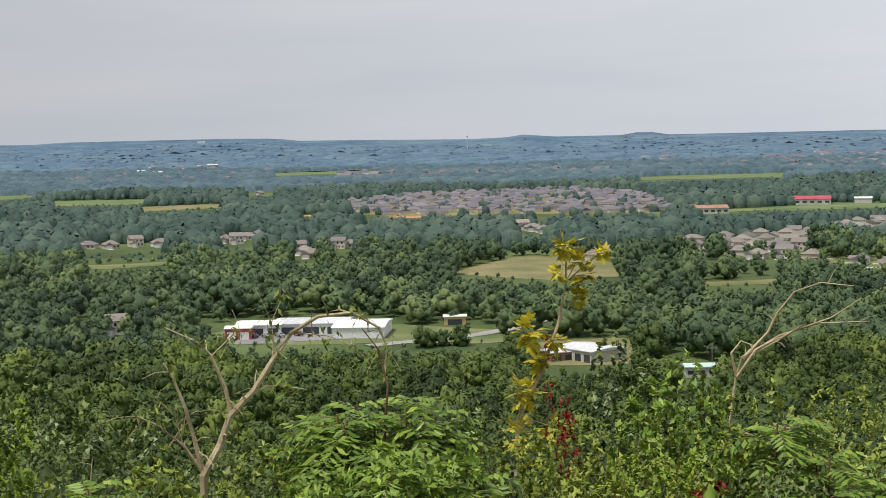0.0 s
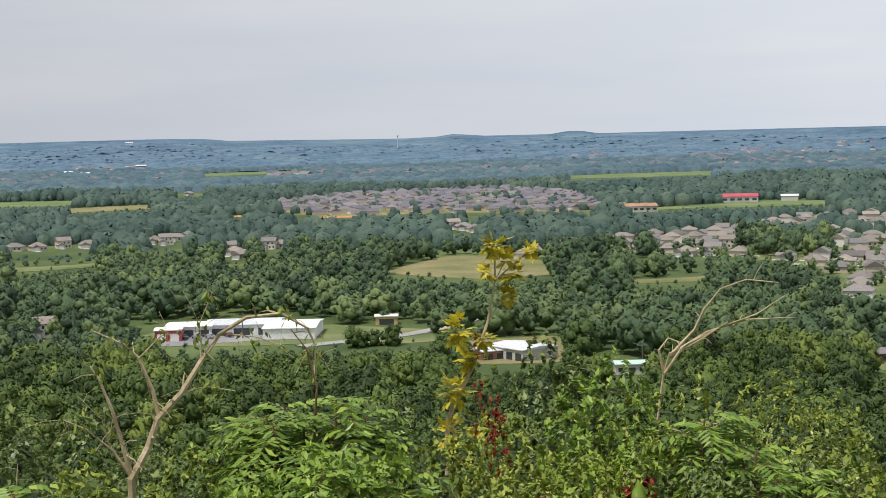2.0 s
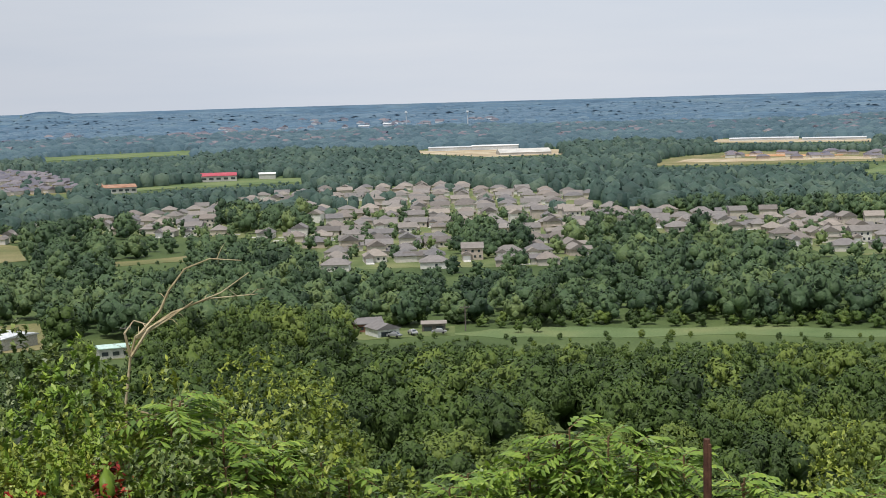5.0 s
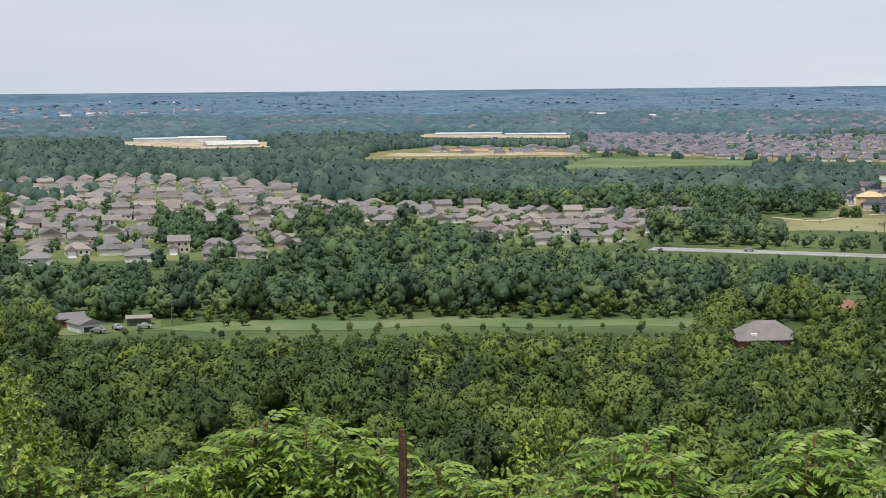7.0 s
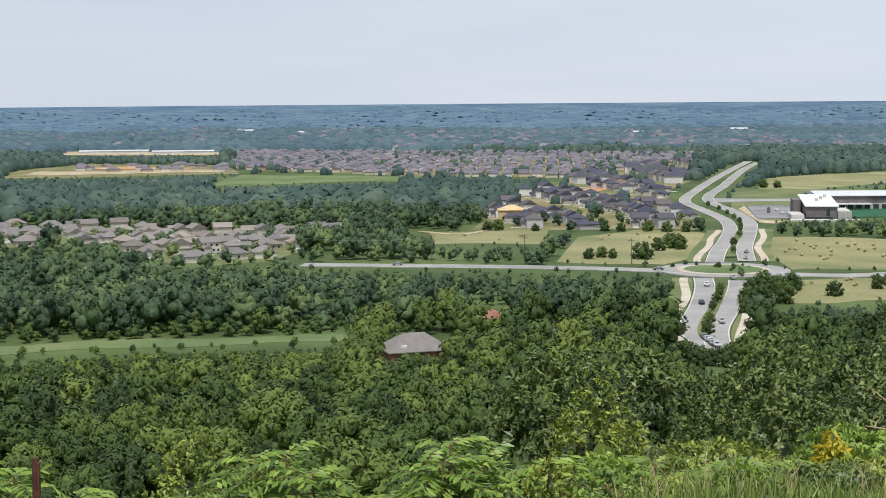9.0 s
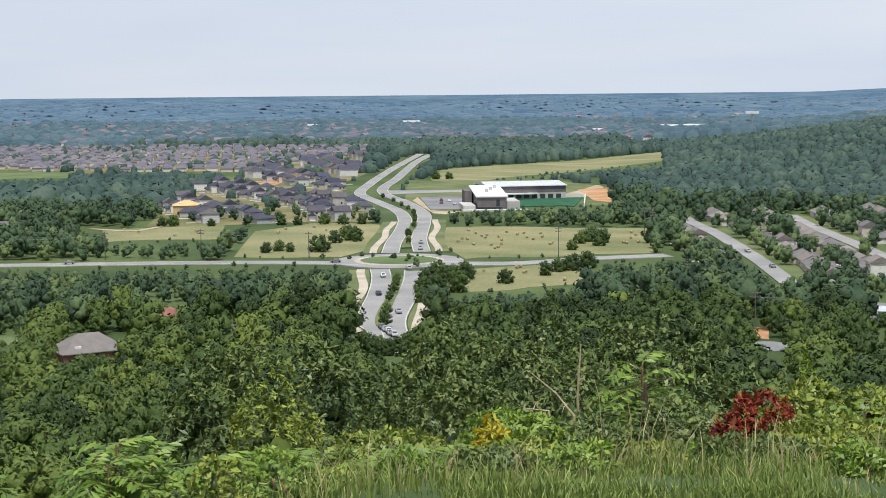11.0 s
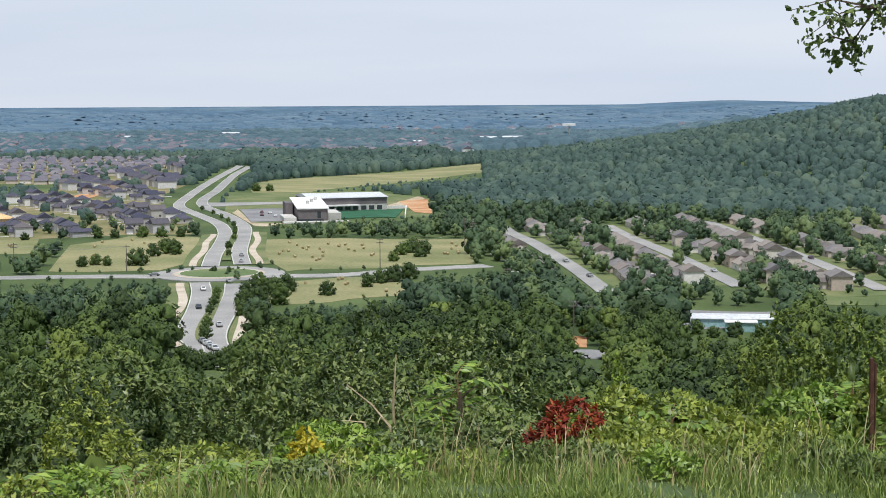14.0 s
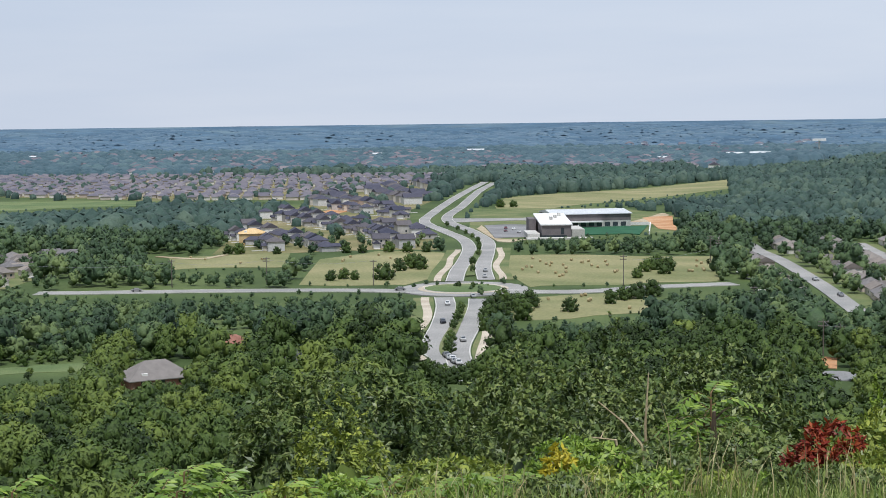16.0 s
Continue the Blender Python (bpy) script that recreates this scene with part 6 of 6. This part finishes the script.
for k, (az, d, el, sp, n, mat, lab) in enumerate(((10.1, 10.6, -12.5, .1, 3, M_SCARLET, "small scarlet sumac sprig in leaf"), (6.2, 10.4, -12.9, .12, 2, M_SCARLET, "red sumac sprig among green leaves"), 
        (77.0, 9.6, -11.7, .1, 2, M_DULLRED, "small dark red sumac shrub"), (60.0, 9.0, -13.6, .2, 3, M_DULLRED, "low red-leaved sumac in the grass"), (58.0, 9.0, -13.8, .2, 3, M_DULLRED, "low red-leaved sumac in the grass"), (79.4, 9.6, -12.4, .1, 2, M_DULLRED, "small dark red sumac shrub"))):
    sumac(az, d, el, sp, n, 900 + k, mat, lab, 0.032 if el > -10 else 0.055, 8, (0.06, 0.12) if el > -10 else (0.16, 0.26), 0.7 if mat is M_DULLRED else 0.3)
for k, (az, d, el, w, mat, n, leaf, low, lab) in enumerate((
        (69.5, 9.0, -10.9, .36, M_DULLRED, 460, .030, .35, "sumac shrub with deep red leaves"), (68.5, 8.9, -11.9, .30, M_DULLRED, 320, .030, .35, "sumac shrub with deep red leaves"), (70.2, 9.2, -11.8, .22, M_DULLRED, 200, .030, .4, "sumac shrub with deep red leaves"),
        (59.4, 8.4, -12.0, .24, M_YELLOW, 300, .028, .3, "yellowing sumac in tall grass"), (60.0, 8.3, -12.7, .28, M_LIME, 320, .028, .2, "yellow-green shrub in tall grass"), (4.3, 11, -8.9, .13, M_SCARLET, 110, .028, .70, "scarlet leaves on a thin tall stem"), (3.85, 11, -8.1, .10, M_SCARLET, 50, .028, .88, "scarlet leaves on a thin tall stem"),
        (4.6, 11, -10.0, .12, M_SCARLET, 70, .028, .75, "scarlet leaves on a thin tall stem"), (10.1, 9.4, -12.5, .26, M_SCARLET, 260, .030, .4, "scarlet sumac sprig in front of bushes"))):
    bush("sumac_shrub", az, d, el, w, mat, 970 + k, n, leaf, lab, "shrub", low, 0.34, 0.5, 9, 0.12, core=0.1)


def lobed(leaves, base, way, size, g):
    """A broad lobed leaf: five pointed lobes from one stalk."""
    way = way.normalized()
    side = way.cross(Vector((0, 0, 1)))
    side = side.normalized() if side.length > .1 else Vector((1, 0, 0))
    for a, k in ((0, 1.0), (.75, .8), (-.75, .8), (1.5, .55), (-1.5, .55)):
        d = way * math.cos(a) + side * math.sin(a) + Vector((0, 0, g.uniform(-.2, .1)))
        leaves.add(base, base + d.normalized() * size * k, (way * -math.sin(a) + side * math.cos(a)), size * 0.2, 0.15, 0.55)


def sapling():
    """The tall yellow-leaved sapling."""
    g = np.random.default_rng(930)
    e = tagged(new("sapling"), "tall thin sapling with yellow lobed leaves", "sapling")
    D = 13.0
    pts = [NP(a, D, top_z(D, el)) for a, el in ((1.8, -13.6), (2.6, -10.8), (3.6, -8.84), (4.2, -7.2), (4.5, -5.68), (4.55, -4.3))]
    pts[0].z = float(ground_z(pts[0].x, pts[0].y)) - .1
    bm, lv = bmesh.new(), Leaves()
    tube(bm, pts, [.026, .021, .017, .012, .008, .003], 6)
    for a, el, n, r in ((4.5, -4.35, 16, .10), (5.9, -4.6, 8, .07), (5.2, -5.4, 14, .10), (5.0, -6.2, 12, .09), (4.2, -5.3, 5, .06), (3.1, -7.5, 20, .16), (4.0, -7.8, 12, .10), (2.9, -9.7, 18, .14), (3.5, -8.5, 10, .09), (2.6, -11.4, 12, .16), (3.8, -11.0, 10, .14), (5.0, -4.9, 8, .08), (3.4, -12.2, 10, .16)):
        c = NP(a, D + g.uniform(-.1, .1), top_z(D, el))
        near = min(pts, key=lambda q: (q - c).length + (0.6 if q.z > c.z else 0))
        tube(bm, [near, near.lerp(c, .55) + Vector((0, 0, .02)), c], [.007, .005, .003], 4)
        for _ in range(int(n * 1.7)):
            o = rnd(g)
            lobed(lv, c + o * r * g.uniform(.2, 1), o + Vector((0, 0, -.1)), g.uniform(.07, .125), g)
    part("stem", bm, M_TWIG, e)
    part("foliage", lv.mesh("foliage", M_YELLOW, g, 1.0), M_YELLOW, e)


sapling()


def bare_shrub():
    """A half-dead shrub with pale bare limbs and a few leaves at the tips."""
    g = np.random.default_rng(931)
    e = tagged(new("bare_shrub"), "half-dead shrub with pale bare limbs", "shrub")
    D = 11.0
    q = lambda a, el, dd=0.0: NP(a, D + dd, top_z(D, el))
    root = q(-9.4, -13.6)
    root.z = float(ground_z(root.x, root.y)) - .1
    fork, f2 = q(-9.3, -12.4), q(-8.2, -10.3)
    lv = Leaves()
    limbs = [([root, fork, q(-8.7, -11.4), f2, q(-7.3, -9.4), q(-6.6, -8.2), q(-5.9, -7.3), q(-4.9, -6.8), q(-3.6, -6.7), q(-2.6, -7.2)], .034),
             ([fork, q(-9.6, -11.2), q(-9.9, -10.0), q(-10.3, -8.7), q(-10.7, -8.3)], .022), ([f2, q(-8.4, -9.3), q(-8.9, -8.1), q(-9.4, -7.5), q(-10.6, -7.0)], .019), ([fork, q(-10.0, -11.4), q(-10.8, -10.6), q(-11.7, -10.1)], .016),
             ([q(-7.3, -9.4), q(-6.4, -9.2), q(-5.4, -9.5)], .008), ([q(-6.6, -8.2), q(-6.5, -7.5), q(-6.6, -6.9)], .007), ([q(-5.9, -7.3), q(-4.6, -7.5), q(-3.4, -7.9)], .007), ([q(-8.9, -8.1), q(-8.1, -7.3), q(-7.6, -7.2)], .006), ([q(-2.6, -7.2), q(-2.3, -8.0), q(-2.4, -9.2)], .011),
             ([q(-10.0, -11.4), q(-10.3, -10.2), q(-11.2, -9.3)], .006), ([q(-6.6, -6.9), q(-6.2, -6.0), q(-6.2, -5.4)], .004)]
    for pts, r in limbs:
        pts = [p + rnd(g) * .012 * (i > 0) for i, p in enumerate(pts)]
        bm = bmesh.new()
        tube(bm, pts, [r * (1 - .75 * i / (len(pts) - 1)) for i in range(len(pts))], 6)
        for _ in range(7):
            i = int(g.integers(1, len(pts)))
            s = pts[i - 1].lerp(pts[i], g.uniform())
            t = s + rnd(g) * g.uniform(.1, .3)
            tube(bm, [s, s.lerp(t, .5) + Vector((0, 0, .02)), t], [r * .3, r * .2, .002], 4)
        part("limb", bm, M_TWIG, e)
        for _ in range(16):
            t = pts[-1].lerp(pts[-2], g.uniform(0, 1.4)) + rnd(g) * .06
            d = (rnd(g) * .7 + Vector((0, 0, -.8))).normalized()
            lv.add(t, t + d * g.uniform(.05, .09), d.cross(rnd(g)).normalized(), .014)
    part("foliage", lv.mesh("foliage", M_BUSH, g), M_BUSH, e)


bare_shrub()


def dead_vine(name, D, strands, r, seed, label, mat):
    """A bundle of dead stems arching over."""
    g = np.random.default_rng(seed)
    e = tagged(new(name), label, "vine")
    for pts in strands:
        ps = [NP(a, D, top_z(D, el)) + rnd(g) * .01 for a, el in pts]
        if pts[0][1] < -12.5:
            ps[0].z = float(ground_z(ps[0].x, ps[0].y)) - .1
        bm = bmesh.new()
        tube(bm, ps, [r * (1 - .7 * i / (len(ps) - 1)) for i in range(len(ps))], 5)
        for _ in range(3):
            i = int(g.integers(1, len(ps)))
            s = ps[i - 1].lerp(ps[i], g.uniform())
            o = rnd(g) * g.uniform(.06, .18)
            tube(bm, [s, s + o * .5 + Vector((0, 0, .015)), s + o], [r * .3, r * .2, .001], 4)
        part("strand", bm, mat, e)


dead_vine("dead_vine", 11.5, [[(10.3, -13.2), (10.5, -11.0), (10.8, -9.2), (11.0, -8.5), (11.8, -8.0), (13.0, -7.5), (14.2, -7.0), (15.3, -6.3)], [(10.8, -9.2), (11.5, -8.2), (12.4, -7.7), (13.8, -7.2), (15.6, -7.1)], [(11.0, -8.5), (11.9, -7.6), (12.3, -6.8), (12.9, -6.1), (13.8, -5.75), (15.0, -5.9)],
          [(10.8, -9.2), (10.6, -8.3), (11.0, -7.9), (11.6, -8.1)], [(11.0, -8.6), (12.2, -7.9), (13.2, -7.3)], [(10.5, -11.0), (11.6, -11.4), (12.6, -11.0), (13.6, -11.2)], [(12.2, -13.0), (12.4, -11.6), (13.0, -10.6)]], .013, 940, "dead vine stems arching out of the bushes", M_TWIG)
dead_vine("dead_shrub", 10.0, [[(63.0, -13.4), (62.6, -12.2), (62.0, -11.4), (61.0, -10.6)], [(63.0, -13.4), (62.8, -11.5), (62.9, -9.6)], [(62.6, -12.6), (61.7, -12.0), (60.8, -11.9)], [(63.2, -13.4), (62.0, -12.8), (61.2, -12.2)]], .014, 941, "bare dead twigs standing in the grass", M_TWIG)
dead_vine("dead_shrub", 10.6, [[(-2.2, -13.4), (-2.4, -11.0), (-2.3, -9.4), (-2.7, -8.0), (-3.2, -7.3)]], .013, 942, "single dead stem above the sumac", M_STEM)
dead_vine("dead_shrub", 10.4, [[(-13.4, -13.6), (-13.5, -12.6), (-13.4, -11.6)], [(-14.4, -13.6), (-14.5, -12.6)]], .010, 943, "broken pale stem among leaves", M_TWIG)
dead_vine("stump", 10.2, [[(65.4, -13.6), (65.35, -12.0), (65.3, -10.9)]], .040, 944, "dark rotten stump wrapped in leaves", M_BARK)


def iron_post(az, d, el, r, turn, label):
    """A rusted fence post."""
    p = NP(az, d)
    zt, zg = top_z(d, el), float(ground_z(p.x, p.y))
    e = tagged(new("fence_post"), label, "fence post")
    bm = bmesh.new()
    tube(bm, [(0, 0, zg - .3), (0.01, 0, zt - .04), (0.01, 0, zt)], [r, r, r * .9], 10)
    part("shaft", bm, M_RUST, e)
    part("rib", boxed(-.006, .006, -r * 1.7, -r * .9, zg - .3, zt - .03), M_RUST, e)
    e.matrix_basis = Matrix.Translation((p.x, p.y, 0)) @ Matrix.Rotation(radians(turn), 4, "Z") @ Matrix.Rotation(radians(0.6), 4, "Y")


iron_post(31.6, 9.8, -12.9, .024, 20, "rusted iron pipe post standing in sumac")
iron_post(80.6, 9.2, -9.4, .015, 60, "rusted iron fence post in tall grass")

# grass on the crest: one sheet of blades, and loose pale stalks
def blades(name, n, az0, az1, d0, d1, length, width, mat, seed, label, lean=0.5, bias=1.0):
    g = np.random.default_rng(seed)
    az, d = g.uniform(az0, az1, n), d0 + (d1 - d0) * g.uniform(0, 1, n) ** bias
    x, y = d * np.sin(np.radians(az)), d * np.cos(np.radians(az))
    z = ground_z(x, y) - .02
    tuft = 0.65 + 0.5 * np.clip(np.sin(x * 5.1 + 3 * np.sin(y * 1.7)) * np.cos(y * 4.3 + x), -1, 1)
    L = g.uniform(*length, n) * tuft
    a = g.uniform(0, 6.28, n)
    ox, oy = np.cos(a) * L * g.uniform(.1, lean, n), np.sin(a) * L * g.uniform(.1, lean, n)
    b = a + g.normal(0, .5, n) + 1.57
    wx, wy = np.cos(b) * width / 2, np.sin(b) * width / 2
    up = np.stack([x, y, z], -1)
    w = np.stack([wx, wy, wx * 0], -1)
    m1 = up + np.stack([ox * .3, oy * .3, L * .55], -1)
    tip = up + np.stack([ox, oy, L * g.uniform(.8, 1, n)], -1)
    V = np.stack([up - w, up + w, m1 + w * .8, m1 - w * .8, tip], 1).reshape(-1, 3)
    k = np.arange(n)[:, None] * 5
    ob = new(name, npmesh(name, V, k + np.array([[0, 1, 2, 3]]), k + np.array([[3, 2, 4]]), mat, np.repeat(g.uniform(0, 1, n), 5)))
    return tagged(ob, label, "grass", kind="stuff")


blades("lawn_grass", 30000, 58, 92, 5.5, 7.7, (.03, .11), .007, M_GRASS, 950, "short green grass on the hilltop", 0.7)
blades("tall_grass", 8000, 49, 90, 6.6, 8.8, (.05, .24), .007, M_GRASS, 951, "tall green grass along the crest", 0.7)
blades("tall_grass", 900, 76, 86, 7.6, 9.2, (.2, .5), .007, M_GRASS, 955, "tall green grass round the post", 0.7)
blades("tall_grass", 2200, -20, 50, 8.4, 10.0, (.10, .36), .010, M_GRASS, 952, "tall grass between the bushes", 0.7)
blades("dry_grass", 420, 48, 76, 6.8, 8.2, (.15, .42), .006, M_STRAWY, 956, "dry tan grass at the lawn's edge", 0.6)
blades("dry_grass", 330, 28, 88, 7.8, 9.6, (.22, .62), .006, M_STRAWY, 953, "dry pale grass stalks along the crest", 0.5)
blades("dry_grass", 60, -20, 28, 9.0, 10.0, (.25, .6), .006, M_STRAWY, 954, "dry pale grass stalks between bushes", 0.5)


def overhanging_oak():
    """An oak beside the lawn whose lowest bough hangs into the sky."""
    g = np.random.default_rng(960)
    e = tagged(new("oak_tree"), "oak with a leafy bough hanging over the lawn", "tree")
    D = 8.5
    foot = NP(101, 8.0)
    foot.z = float(ground_z(foot.x, foot.y)) - .2
    tip = lambda a, el, dd=0.0: NP(a, D + dd, EYE + D * math.tan(radians(el)))
    bm, tw, lv = bmesh.new(), bmesh.new(), Leaves()
    tube(bm, [foot, foot + Vector((0, 0, 1.8)), foot + Vector((-.1, .1, 3.6)), foot + Vector((0, .2, 5.6))], [.24, .19, .15, .08], 10)
    part("trunk", bm, M_BARK, e)
    start = foot + Vector((-.1, .1, 3.4))
    main = [start, tip(92, 13, .2), tip(86, 8.5), tip(82, 5.0), tip(80.4, 3.2), tip(79.6, 2.0)]
    tube(tw, main, [.08, .05, .03, .015, .008, .003], 7)
    ends = []
    for a, el in ((77.4, 3.1), (78.0, 2.2), (78.2, 1.75), (79.0, 1.4), (79.6, 1.3), (80.0, 1.9), (80.6, 2.6), (81.2, 3.2), (79.0, 2.6), (78.6, 3.4), (80.2, 3.6), (81.6, 4.2), (79.4, 4.2), (77.8, 4.4), (83, 5.2), (84.5, 6.2)):
        c = tip(a, el, g.uniform(-.2, .2))
        near = min(main[2:], key=lambda q: (q - c).length + (0.25 if q.z < c.z else 0))
        tube(tw, [near, near.lerp(c, .5) + Vector((0, 0, .05)), c], [.008, .005, .002], 4)
        ends += [near.lerp(c, t) + rnd(g) * .05 for t in np.linspace(.3, 1.0, 28)]
    for c in ends:
        d = (rnd(g) + Vector((0, 0, -.35))).normalized()
        s = d.cross(rnd(g)).normalized()
        k = g.uniform(.03, .062)
        lv.add(c, c + d * k, s, k * .30, .2, .6)
        lv.add(c, c + (d + s * .5).normalized() * k * .6, d.cross(s), k * .2)
    part("bough", tw, M_BARK, e)
    part("foliage", lv.mesh("foliage", M_DEEP, g), M_DEEP, e)


overhanging_oak()
